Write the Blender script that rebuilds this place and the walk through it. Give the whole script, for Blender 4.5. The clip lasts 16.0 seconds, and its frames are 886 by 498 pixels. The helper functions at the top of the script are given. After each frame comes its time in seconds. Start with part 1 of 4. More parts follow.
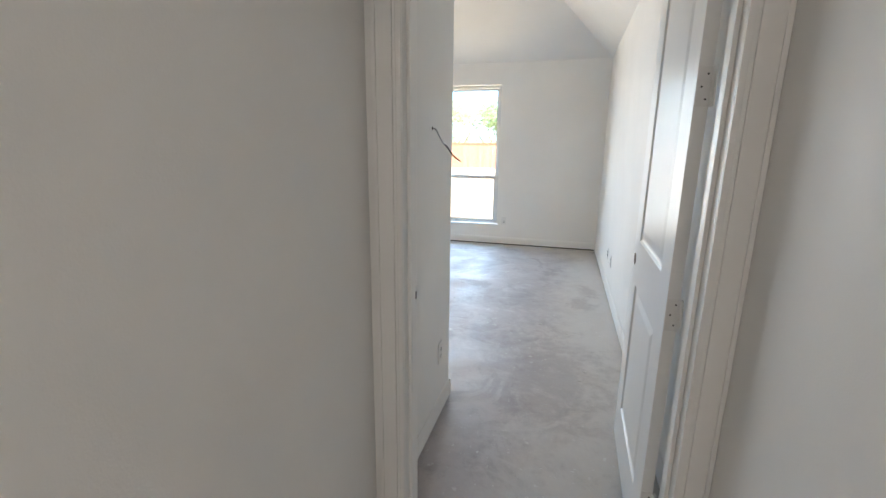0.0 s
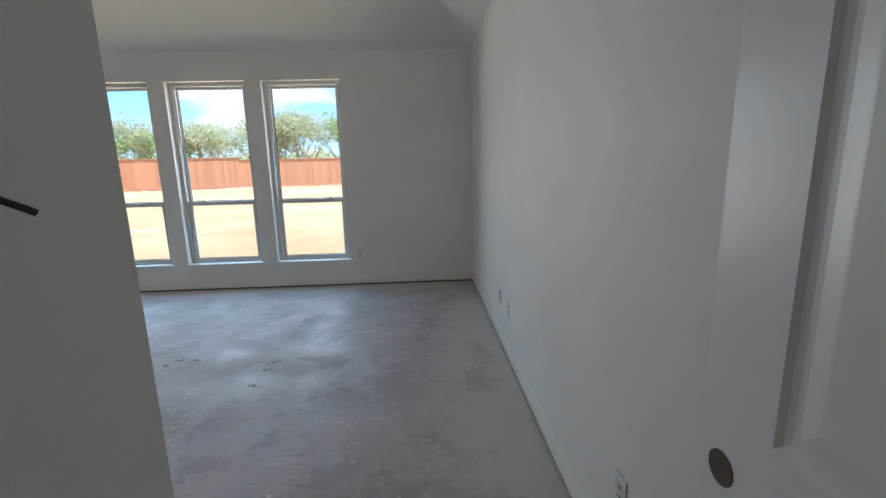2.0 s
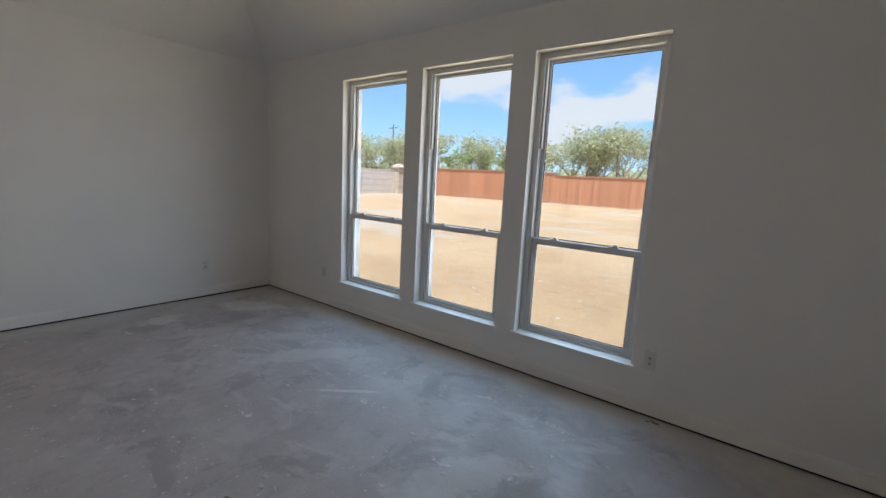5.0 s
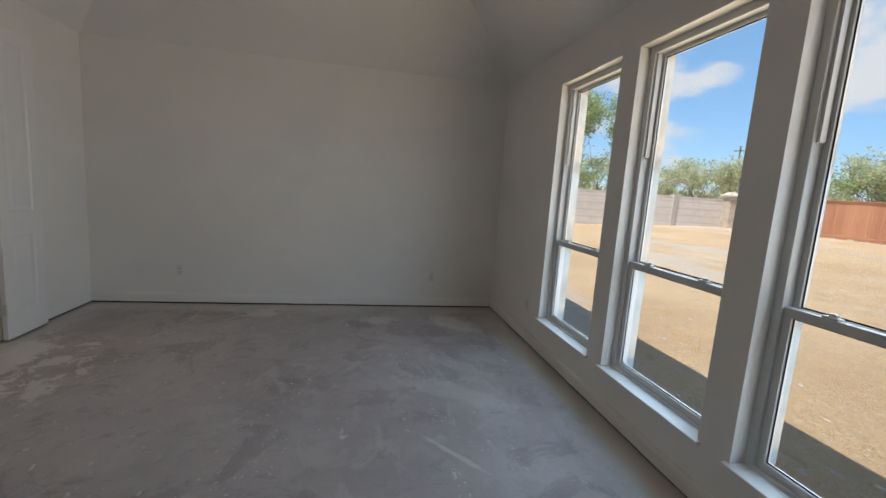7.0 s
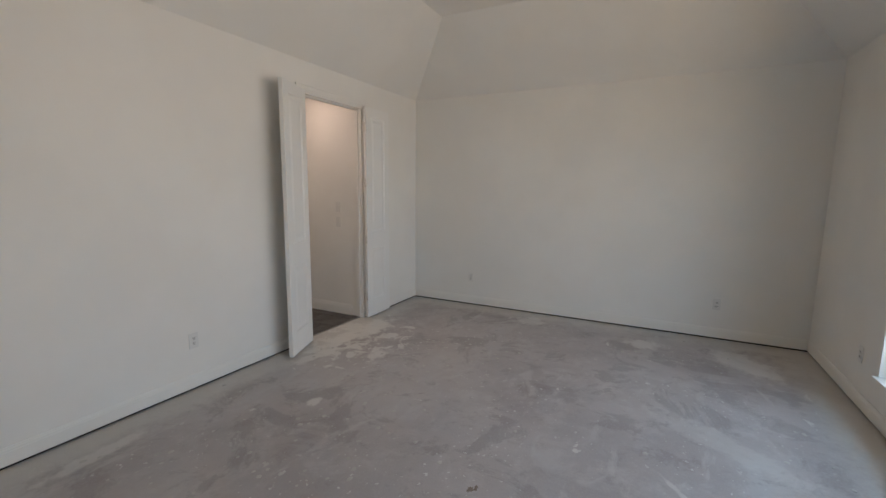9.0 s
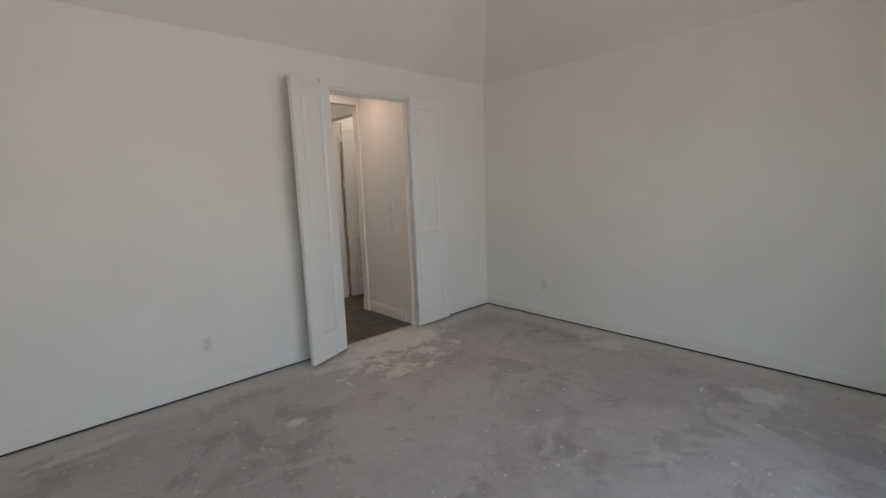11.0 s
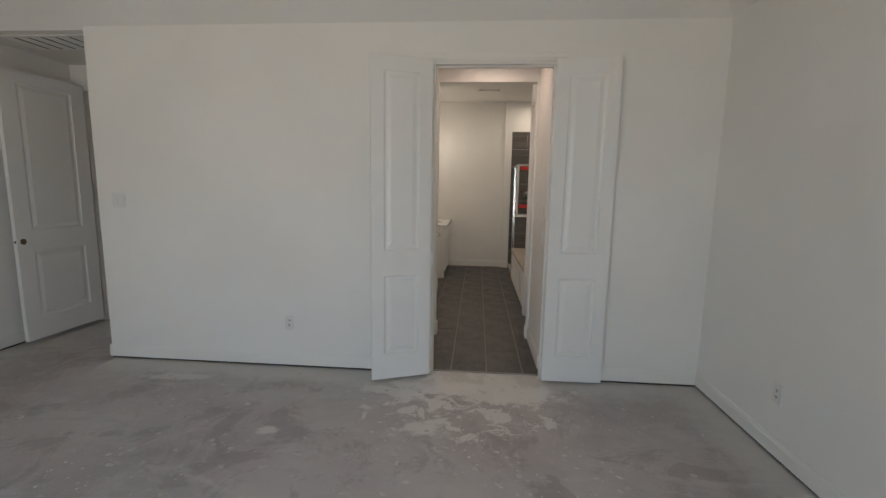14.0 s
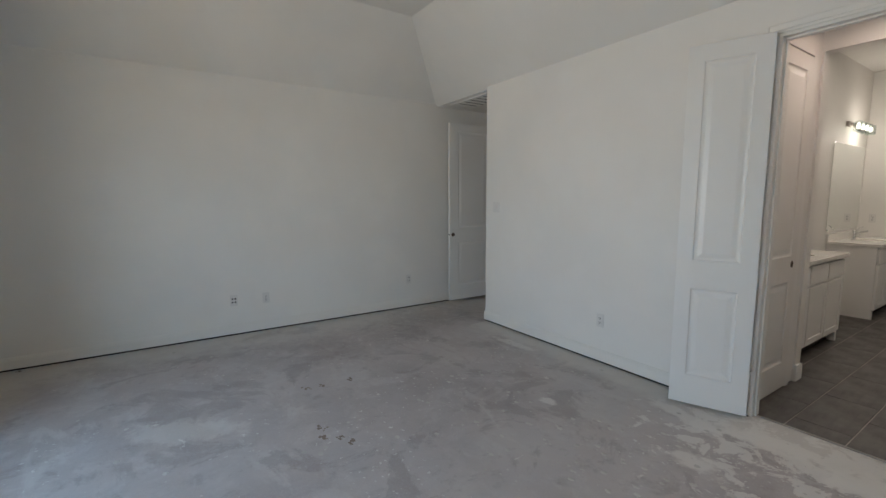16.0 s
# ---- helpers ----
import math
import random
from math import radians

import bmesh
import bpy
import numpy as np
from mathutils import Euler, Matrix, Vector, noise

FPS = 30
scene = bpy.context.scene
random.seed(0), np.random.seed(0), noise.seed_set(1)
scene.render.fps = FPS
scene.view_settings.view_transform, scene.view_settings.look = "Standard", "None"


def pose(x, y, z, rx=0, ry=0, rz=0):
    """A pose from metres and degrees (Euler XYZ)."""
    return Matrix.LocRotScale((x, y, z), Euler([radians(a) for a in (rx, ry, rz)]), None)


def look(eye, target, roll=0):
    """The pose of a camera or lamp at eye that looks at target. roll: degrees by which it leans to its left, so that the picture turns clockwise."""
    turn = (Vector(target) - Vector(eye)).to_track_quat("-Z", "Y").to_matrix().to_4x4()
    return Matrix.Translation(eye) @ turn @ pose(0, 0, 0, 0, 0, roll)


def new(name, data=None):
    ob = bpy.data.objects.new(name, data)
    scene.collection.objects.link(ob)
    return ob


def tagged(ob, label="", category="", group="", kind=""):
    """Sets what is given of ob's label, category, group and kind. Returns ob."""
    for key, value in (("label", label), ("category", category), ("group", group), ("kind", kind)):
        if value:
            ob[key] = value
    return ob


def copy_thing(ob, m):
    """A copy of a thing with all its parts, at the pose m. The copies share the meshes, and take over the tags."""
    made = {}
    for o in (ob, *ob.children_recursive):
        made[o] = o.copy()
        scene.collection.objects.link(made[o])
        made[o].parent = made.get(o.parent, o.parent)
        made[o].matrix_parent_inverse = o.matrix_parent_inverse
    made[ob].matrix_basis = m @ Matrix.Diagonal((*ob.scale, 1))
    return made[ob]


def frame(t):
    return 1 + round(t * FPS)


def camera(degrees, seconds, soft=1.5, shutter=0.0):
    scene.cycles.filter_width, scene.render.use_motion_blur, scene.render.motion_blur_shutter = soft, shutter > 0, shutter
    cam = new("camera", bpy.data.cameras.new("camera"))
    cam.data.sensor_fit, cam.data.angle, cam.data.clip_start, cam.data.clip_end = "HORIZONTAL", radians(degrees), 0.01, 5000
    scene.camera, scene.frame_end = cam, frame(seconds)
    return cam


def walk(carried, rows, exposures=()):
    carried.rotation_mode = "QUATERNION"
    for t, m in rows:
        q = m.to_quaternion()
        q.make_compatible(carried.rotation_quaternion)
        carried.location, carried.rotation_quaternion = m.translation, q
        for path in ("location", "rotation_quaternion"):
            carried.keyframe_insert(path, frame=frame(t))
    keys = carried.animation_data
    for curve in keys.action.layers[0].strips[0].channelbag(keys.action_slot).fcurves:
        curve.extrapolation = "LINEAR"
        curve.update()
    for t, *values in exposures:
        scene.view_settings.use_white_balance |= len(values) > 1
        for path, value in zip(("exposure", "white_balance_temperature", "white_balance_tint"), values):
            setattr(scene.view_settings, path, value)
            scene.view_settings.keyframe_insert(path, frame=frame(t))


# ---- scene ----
cam = camera(92.2, 16.0)
PATH = [
    (0, (-0.499, -6.672, 1.433), (-1.029, -4.796, 0.988), 0.7),
    (0.5, (-0.591, -6.339, 1.42), (-0.549, -4.388, 0.981), 1.1),
    (1, (-0.575, -5.957, 1.421), (-0.497, -4.004, 0.998), -1.5),
    (1.5, (-0.597, -5.557, 1.419), (-0.517, -3.599, 1.019), -1.5),
    (2, (-0.606, -5.164, 1.427), (-0.518, -3.204, 1.042), -1.4),
    (2.5, (-0.625, -4.797, 1.454), (-0.67, -2.834, 1.075), -1.6),
    (3, (-0.671, -4.406, 1.453), (-0.79, -2.444, 1.085), -0.2),
    (3.5, (-0.725, -4.04, 1.455), (-1.103, -2.111, 1.086), -0.4),
    (3.7, (-0.759, -3.891, 1.48), (-1.289, -1.997, 1.117), 0.3),
    (5.8, (-0.905, -2.335, 1.468), (-2.488, -1.146, 1.185), 2.1),
    (6, (-0.879, -2.192, 1.453), (-2.563, -1.149, 1.181), 1.8),
    (6.5, (-0.843, -1.913, 1.476), (-2.696, -1.212, 1.2), 2.7),
    (7, (-0.91, -1.673, 1.458), (-2.852, -1.284, 1.177), 4.0),
    (7.5, (-0.928, -1.495, 1.48), (-2.905, -1.553, 1.186), 2.5),
    (8, (-0.88, -1.353, 1.53), (-2.786, -1.886, 1.241), 0.8),
    (8.5, (-0.836, -1.346, 1.545), (-2.681, -2.068, 1.268), 1.5),
    (9, (-0.783, -1.362, 1.537), (-2.546, -2.264, 1.259), 0.6),
    (9.2, (-0.793, -1.311, 1.524), (-2.509, -2.303, 1.258), 0.0),
    (11.3, (-2.213, -0.841, 1.531), (-3.51, -2.334, 1.232), -1.2),
    (11.5, (-2.415, -0.856, 1.535), (-3.682, -2.373, 1.231), -0.5),
    (12, (-2.826, -0.856, 1.514), (-3.848, -2.55, 1.219), -1.5),
    (12.5, (-3.143, -0.893, 1.466), (-3.908, -2.721, 1.196), -0.9),
    (13, (-3.517, -0.96, 1.483), (-4.037, -2.872, 1.217), -0.1),
    (13.5, (-3.902, -1.01, 1.494), (-4.005, -2.989, 1.225), 0.1),
    (14, (-4.213, -1.138, 1.496), (-4.058, -3.113, 1.22), 1.0),
    (14.5, (-4.49, -1.255, 1.477), (-3.932, -3.158, 1.218), 0.9),
    (15, (-4.721, -1.334, 1.483), (-3.805, -3.092, 1.221), 1.3),
    (15.5, (-4.852, -1.387, 1.482), (-3.602, -2.926, 1.218), 0.9),
    (16, (-4.982, -1.254, 1.454), (-3.327, -2.352, 1.222), -0.2),
]
EXPOSURES = [
    (0, 2.60, 6150, 9), (0.5, 2.47, 6150, 9), (1.0, 2.05, 6150, 9), (1.5, 1.46, 6050, 9), (2.0, 1.14, 6020, 9), (3.5, 0.93, 6200, 11), (6.0, 0.50, 6500, 12),
    (7.0, 0.50, 6700, 12), (8.0, 0.95, 6900, 14), (9.0, 1.18, 6830, 13), (12.0, 1.07, 6680, 11), (13.5, 1.06, 6650, 10), (14.5, 1.08, 6520, 9), (16, 1.17, 6280, 8),
]
walk(cam, [(t, look(eye, target, roll)) for t, eye, target, roll in PATH], EXPOSURES)

# ---- world and light ----
SUN_ELEV, SUN_AZ = 66.0, 148.0          # degrees; azimuth clockwise from +y
world = bpy.data.worlds.new("sky")
scene.world = world
world.use_nodes = True
wn, wl = world.node_tree.nodes, world.node_tree.links
wn.clear()
w_out = wn.new("ShaderNodeOutputWorld")
w_bg = wn.new("ShaderNodeBackground")
w_sky = wn.new("ShaderNodeTexSky")
w_sky.sky_type, w_sky.sun_disc = "NISHITA", False
w_sky.sun_elevation, w_sky.sun_rotation = radians(SUN_ELEV), radians(SUN_AZ)
w_sky.air_density, w_sky.dust_density, w_sky.ozone_density = 1.0, 0.1, 2.0
w_gain = wn.new("ShaderNodeHueSaturation")
w_gain.inputs["Saturation"].default_value, w_gain.inputs["Value"].default_value = 1.0, 0.98
w_co = wn.new("ShaderNodeTexCoord")
w_map = wn.new("ShaderNodeMapping")
w_map.inputs["Location"].default_value = (0.35, 0.1, 0.1)
w_map.inputs["Scale"].default_value = (1.0, 1.0, 1.9)
w_noise = wn.new("ShaderNodeTexNoise")
w_noise.inputs["Scale"].default_value = 3.6
w_noise.inputs["Detail"].default_value = 9.0
w_noise.inputs["Roughness"].default_value = 0.52
w_ramp = wn.new("ShaderNodeMapRange")
w_ramp.inputs["From Min"].default_value, w_ramp.inputs["From Max"].default_value = 0.505, 0.60
w_ramp.inputs["To Max"].default_value = 0.95
w_ramp.interpolation_type = "SMOOTHSTEP"
w_mix = wn.new("ShaderNodeMix")
w_mix.data_type = "RGBA"
w_mix.inputs["B"].default_value = (3.7, 3.9, 4.2, 1)
wl.new(w_co.outputs["Generated"], w_map.inputs["Vector"])
wl.new(w_map.outputs["Vector"], w_noise.inputs["Vector"])
# a bank of fair-weather cumulus lies in a belt above the trees
w_sep = wn.new("ShaderNodeSeparateXYZ")
wl.new(w_co.outputs["Generated"], w_sep.inputs[0])
w_belt = []
for w_lo, w_hi, w_a, w_b in ((0.11, 0.17, -0.055, 0.045), (0.22, 0.29, 0.0, -0.085)):
    w_edge = wn.new("ShaderNodeMapRange")
    w_edge.interpolation_type = "SMOOTHSTEP"
    for w_key, w_val in (("From Min", w_lo), ("From Max", w_hi), ("To Min", w_a), ("To Max", w_b)):
        w_edge.inputs[w_key].default_value = w_val
    wl.new(w_sep.outputs["Z"], w_edge.inputs["Value"])
    w_belt.append(w_edge.outputs["Result"])
w_bank = wn.new("ShaderNodeMath")
w_bank.operation = "ADD"
wl.new(w_belt[0], w_bank.inputs[0])
wl.new(w_belt[1], w_bank.inputs[1])
w_sum = wn.new("ShaderNodeMath")
w_sum.operation = "ADD"
wl.new(w_noise.outputs["Fac"], w_sum.inputs[0])
wl.new(w_bank.outputs["Value"], w_sum.inputs[1])
wl.new(w_sum.outputs["Value"], w_ramp.inputs["Value"])
wl.new(w_ramp.outputs["Result"], w_mix.inputs["Factor"])
wl.new(w_sky.outputs["Color"], w_gain.inputs["Color"])
w_tint = wn.new("ShaderNodeMix")
w_tint.data_type, w_tint.blend_type = "RGBA", "MULTIPLY"
w_tint.inputs["Factor"].default_value = 1.0
w_tint.inputs["B"].default_value = (0.88, 0.97, 1.04, 1)
wl.new(w_gain.outputs["Color"], w_tint.inputs["A"])
w_haze = wn.new("ShaderNodeMix")
w_haze.data_type = "RGBA"
w_haze.inputs["Factor"].default_value = 0.6
w_haze.inputs["B"].default_value = (1.05, 2.3, 4.1, 1)
wl.new(w_tint.outputs["Result"], w_haze.inputs["A"])
wl.new(w_haze.outputs["Result"], w_mix.inputs["A"])
wl.new(w_mix.outputs["Result"], w_bg.inputs["Color"])
wl.new(w_bg.outputs["Background"], w_out.inputs["Surface"])
w_bg.inputs["Strength"].default_value = 0.15

sun_data = bpy.data.lights.new("sun", "SUN")
sun_data.energy, sun_data.angle, sun_data.color = 5.0, radians(0.55), (1.0, 0.95, 0.87)
sun = new("sun", sun_data)
e, a = radians(SUN_ELEV), radians(SUN_AZ)
sun_from = Vector((math.sin(a) * math.cos(e), math.cos(a) * math.cos(e), math.sin(e)))
sun.matrix_world = look(sun_from * 60, (0, 0, 0))


def area_lamp(name, eye, target, sx, sy, watts, colour):
    d = bpy.data.lights.new(name, "AREA")
    d.shape, d.size, d.size_y, d.energy, d.color = "RECTANGLE", sx, sy, watts, colour
    ob = new(name, d)
    ob.matrix_world = look(eye, target)
    return ob


WINDOWS = [(-4.512, -3.637), (-3.447, -2.572), (-2.385, -1.508)]
WZ0, WZ1 = 0.325, 2.415
# daylight stands close before the window openings in three rows: skylight slants down into the room, light off the bright soil slants up
W_MID, W_SPAN = (WINDOWS[0][0] + WINDOWS[2][1]) / 2, WINDOWS[2][1] - WINDOWS[0][0]
for z in (0.675, 1.370, 2.065):
    area_lamp("window_sky_light", (W_MID, 0.400, z), (W_MID, -2.60, z - 1.75), W_SPAN, 0.69, 8.9, (0.37, 0.67, 1.0)).data.spread = radians(175)
    area_lamp("window_soil_light", (W_MID, 0.398, z), (W_MID, -2.60, z + 1.65), W_SPAN, 0.69, 7.3, (1.0, 0.74, 0.42)).data.spread = radians(175)


def point_lamp(name, at, watts, colour, size=0.04):
    d = bpy.data.lights.new(name, "POINT")
    d.energy, d.color, d.shadow_soft_size = watts, colour, size
    ob = new(name, d)
    ob.location = at
    return ob


WARM = (1.0, 0.86, 0.73)
BATH_LIGHTS = [(-5.30, -8.95, 3.13), (-4.3, -7.2, 3.13)]
for p, watts in zip(BATH_LIGHTS, (3.0, 5.2)):
    area_lamp("recessed_or_added_lamp", (p[0], p[1], p[2] - 0.02), (p[0], p[1], 0), 0.12, 0.12, watts, WARM)
# side room: unseen lamp, added so that the open leaf is lit
area_lamp("recessed_or_added_lamp", (-5.45, -5.75, 3.11), (-5.45, -5.75, 0), 0.12, 0.12, 2.2, WARM)
area_lamp("recessed_or_added_lamp", (-4.3, -5.0, 2.66), (-4.3, -5.0, 0), 0.12, 0.12, 1.1, (1.0, 0.72, 0.61))
# hall: unseen lamp, added to light the hall walls
area_lamp("recessed_or_added_lamp", (-0.6, -8.0, 2.66), (-0.6, -8.0, 0), 0.12, 0.12, 2.2, (1.0, 0.92, 0.86))

# ---- materials ----


class Mat:
    """A node material under construction."""

    def __init__(self, name, rough=0.5, metal=0.0, spec=0.5):
        self.m = bpy.data.materials.new(name)
        self.m.use_nodes = True
        self.n, self.l = self.m.node_tree.nodes, self.m.node_tree.links
        self.p = self.n["Principled BSDF"]
        self.p.inputs["Roughness"].default_value = rough
        self.p.inputs["Metallic"].default_value = metal
        self.p.inputs["Specular IOR Level"].default_value = spec
        self.co = self.n.new("ShaderNodeTexCoord").outputs["Object"]

    def noise(self, scale, detail=4, rough=0.55, stretch=None, dist=0.0):
        t = self.n.new("ShaderNodeTexNoise")
        t.inputs["Scale"].default_value, t.inputs["Detail"].default_value = scale, detail
        t.inputs["Roughness"].default_value, t.inputs["Distortion"].default_value = rough, dist
        src = self.co
        if stretch:
            mp = self.n.new("ShaderNodeMapping")
            mp.inputs["Scale"].default_value = stretch
            self.l.new(src, mp.inputs["Vector"])
            src = mp.outputs["Vector"]
        self.l.new(src, t.inputs["Vector"])
        return t.outputs["Fac"]

    def ramp(self, fac, lo, hi, a=0.0, b=1.0):
        r = self.n.new("ShaderNodeMapRange")
        r.interpolation_type = "SMOOTHSTEP"
        for k, v in (("From Min", lo), ("From Max", hi), ("To Min", a), ("To Max", b)):
            r.inputs[k].default_value = v
        self.l.new(fac, r.inputs["Value"])
        return r.outputs["Result"]

    def mix(self, fac, a, b):
        x = self.n.new("ShaderNodeMix")
        x.data_type = "RGBA"
        for key, v in (("Factor", fac), ("A", a), ("B", b)):
            if isinstance(v, (int, float)):
                x.inputs[key].default_value = v
            elif isinstance(v, tuple):
                x.inputs[key].default_value = (*v, 1)
            else:
                self.l.new(v, x.inputs[key])
        return x.outputs["Result"]

    def math(self, op, a, b=0.0):
        x = self.n.new("ShaderNodeMath")
        x.operation = op
        for i, v in enumerate((a, b)):
            if isinstance(v, (int, float)):
                x.inputs[i].default_value = v
            else:
                self.l.new(v, x.inputs[i])
        return x.outputs[0]

    def random(self):
        return self.n.new("ShaderNodeObjectInfo").outputs["Random"]

    def island(self):
        return self.n.new("ShaderNodeNewGeometry").outputs["Random Per Island"]

    def colour(self, c):
        if isinstance(c, tuple):
            self.p.inputs["Base Color"].default_value = (*c, 1)
        else:
            self.l.new(c, self.p.inputs["Base Color"])
        return self

    def rough(self, r):
        self.l.new(r, self.p.inputs["Roughness"])
        return self

    def bump(self, h, strength=0.2, distance=0.002):
        b = self.n.new("ShaderNodeBump")
        b.inputs["Strength"].default_value, b.inputs["Distance"].default_value = strength, distance
        self.l.new(h, b.inputs["Height"])
        self.l.new(b.outputs["Normal"], self.p.inputs["Normal"])
        return self


def paint(name, col, rough=0.6, peel=0.25, spec=0.4):
    m = Mat(name, rough, 0, spec)
    dark = tuple(c * 0.955 for c in col)
    m.colour(m.mix(m.ramp(m.noise(1.3, 5), 0.35, 0.7), dark, col))
    m.bump(m.noise(260, 3), peel, 0.0012)
    m.rough(m.ramp(m.noise(5, 3), 0.3, 0.7, rough - 0.06, rough + 0.06))
    return m.m


def satin(name, col, rough=0.33):
    m = Mat(name, rough)
    m.colour(m.mix(m.ramp(m.noise(2.2, 5), 0.4, 0.75), col, tuple(c * 0.975 for c in col)))
    m.bump(m.noise(70, 3, 0.5, (1, 1, 0.3)), 0.10, 0.0006)
    return m.m


WALL = paint("wall_paint", (0.83, 0.81, 0.775), 0.62, 0.3)
CEIL = paint("ceiling_paint", (0.83, 0.812, 0.78), 0.75, 0.35, 0.3)
TRIM = satin("trim_paint", (0.82, 0.80, 0.765), 0.42)
BASE = satin("baseboard_paint", (0.80, 0.778, 0.74), 0.5)
DOOR = satin("door_paint", (0.82, 0.81, 0.79), 0.30)
VINYL = satin("white_vinyl", (0.62, 0.615, 0.60), 0.38)
PLATE = satin("white_plastic", (0.73, 0.715, 0.69), 0.30)
CABINET = satin("cabinet_paint", (0.82, 0.81, 0.79), 0.35)


def concrete_floor():
    m = Mat("bare_concrete", 0.75)
    base = m.mix(m.ramp(m.noise(0.8, 5, 0.6), 0.30, 0.72), (0.362, 0.322, 0.318), (0.480, 0.441, 0.432))
    base = m.mix(m.ramp(m.noise(3.4, 9, 0.70, None, 0.3), 0.46, 0.68, 0, 0.65), base, (0.520, 0.492, 0.482))
    base = m.mix(m.ramp(m.noise(6.5, 9, 0.70, None, 0.3), 0.52, 0.74, 0, 0.55), base, (0.250, 0.214, 0.208))
    base = m.mix(m.ramp(m.noise(1.9, 8, 0.68, None, 0.8), 0.53, 0.60, 0, 0.5), base, (0.262, 0.226, 0.221))
    base = m.mix(m.ramp(m.noise(1.7, 7, 0.62, (1.0, 2.4, 1), 0.6), 0.58, 0.68, 0, 0.6), base, (0.52, 0.50, 0.485))
    base = m.mix(m.ramp(m.noise(75, 5, 0.7), 0.42, 0.72, 0, 0.35), base, (0.47, 0.45, 0.43))
    # pale overspray along the foot of the walls, uneven in width
    s = m.n.new("ShaderNodeSeparateXYZ")
    m.l.new(m.co, s.inputs[0])
    x, y = s.outputs[0], s.outputs[1]
    east = m.math("MULTIPLY", x, m.ramp(y, -3.6, -1.2, -0.42, -0.62))
    west = m.math("ADD", x, 5.955)
    north = m.math("MULTIPLY", y, -1.0)
    south = m.math("ADD", m.math("ABSOLUTE", m.math("ADD", y, 4.45)), m.ramp(x, -1.14, -1.0, 0, 3))
    d = m.math("MINIMUM", m.math("MINIMUM", east, west), m.math("MINIMUM", north, south))
    d = m.math("ADD", d, m.math("MULTIPLY", m.math("SUBTRACT", m.noise(3.4, 8, 0.68), 0.5), 0.62))
    base = m.mix(m.ramp(d, 0.12, 0.40, 0.80, 0.0), base, (0.58, 0.555, 0.52))
    # dried drips and crumbs of joint compound
    near = m.n.new("ShaderNodeVectorMath")
    near.operation = "DISTANCE"
    near.inputs[1].default_value = (-4.15, -4.15, 0.0)
    m.l.new(m.co, near.inputs[0])
    spill = m.math("MULTIPLY", m.ramp(near.outputs["Value"], 0.30, 1.05, 0.18, 0.0), 1.0)
    lump = m.math("ADD", m.noise(5.0, 9, 0.68, None, 0.5), spill)
    base = m.mix(m.ramp(lump, 0.655, 0.69, 0, 0.8), base, (0.66, 0.64, 0.605))
    # pale skim patches where compound was dropped and scraped; the streak at (-3.75, -0.95) is painted window sheen
    ragged = m.noise(7.0, 7, 0.66)
    for cx, cy, rx, ry, turn, much in ((-5.40, -1.44, 0.15, 0.19, 0, 0.7), (-5.30, -0.60, 0.40, 0.20, 35, 0.65), (-5.62, -2.66, 0.16, 0.20, 0, 0.65),
                                       (-3.75, -0.95, 0.50, 0.14, 55, 0.32), (-3.03, -1.10, 0.27, 0.02, 39, 0.6), (-3.90, -3.64, 0.17, 0.09, 5, 0.85),
                                       (-3.62, -4.10, 0.36, 0.08, -14, 0.8), (-4.03, -4.19, 0.30, 0.10, 8, 0.95), (-4.57, -4.14, 0.34, 0.16, 5, 0.95), (-2.95, -3.51, 0.07, 0.05, 0, 0.9), (-1.9, -4.15, 0.30, 0.06, 5, 0.6), (-1.95, -1.30, 0.40, 0.16, 60, 0.45)):
        mp = m.n.new("ShaderNodeMapping")
        mp.vector_type = "TEXTURE"
        mp.inputs["Location"].default_value = (cx, cy, 0)
        mp.inputs["Rotation"].default_value = (0, 0, radians(turn))
        mp.inputs["Scale"].default_value = (rx, ry, 1)
        m.l.new(m.co, mp.inputs["Vector"])
        ln = m.n.new("ShaderNodeVectorMath")
        ln.operation = "LENGTH"
        m.l.new(mp.outputs["Vector"], ln.inputs[0])
        edge = m.math("ADD", ln.outputs["Value"], m.math("MULTIPLY", m.math("SUBTRACT", ragged, 0.5), 2.2))
        base = m.mix(m.ramp(edge, 0.55, 1.10, much, 0.0), base, (0.66, 0.635, 0.60))
    # bare darker slab where the dust was swept and walked off
    worn = m.noise(6.0, 9, 0.72, None, 0.4)
    for cx, cy, rx, ry, turn, much in ((-0.55, -3.95, 0.42, 0.75, 10, 0.75), (-0.26, -2.50, 0.13, 0.20, 0, 0.7), (-0.20, -2.08, 0.09, 0.22, 15, 0.6), (-0.42, -0.75, 0.30, 0.14, 40, 0.55),
                                       (-1.05, -2.60, 0.45, 0.30, 20, 0.5), (-5.05, -0.80, 0.30, 0.16, 60, 0.5)):
        mp = m.n.new("ShaderNodeMapping")
        mp.vector_type = "TEXTURE"
        mp.inputs["Location"].default_value = (cx, cy, 0)
        mp.inputs["Rotation"].default_value = (0, 0, radians(turn))
        mp.inputs["Scale"].default_value = (rx, ry, 1)
        m.l.new(m.co, mp.inputs["Vector"])
        ln = m.n.new("ShaderNodeVectorMath")
        ln.operation = "LENGTH"
        m.l.new(mp.outputs["Vector"], ln.inputs[0])
        edge = m.math("ADD", ln.outputs["Value"], m.math("MULTIPLY", m.math("SUBTRACT", worn, 0.5), 4.0))
        base = m.mix(m.ramp(edge, 0.25, 1.35, much * 0.62, 0.0), base, (0.250, 0.216, 0.212))
    speck = m.ramp(m.noise(26, 3, 0.55), 0.645, 0.68)
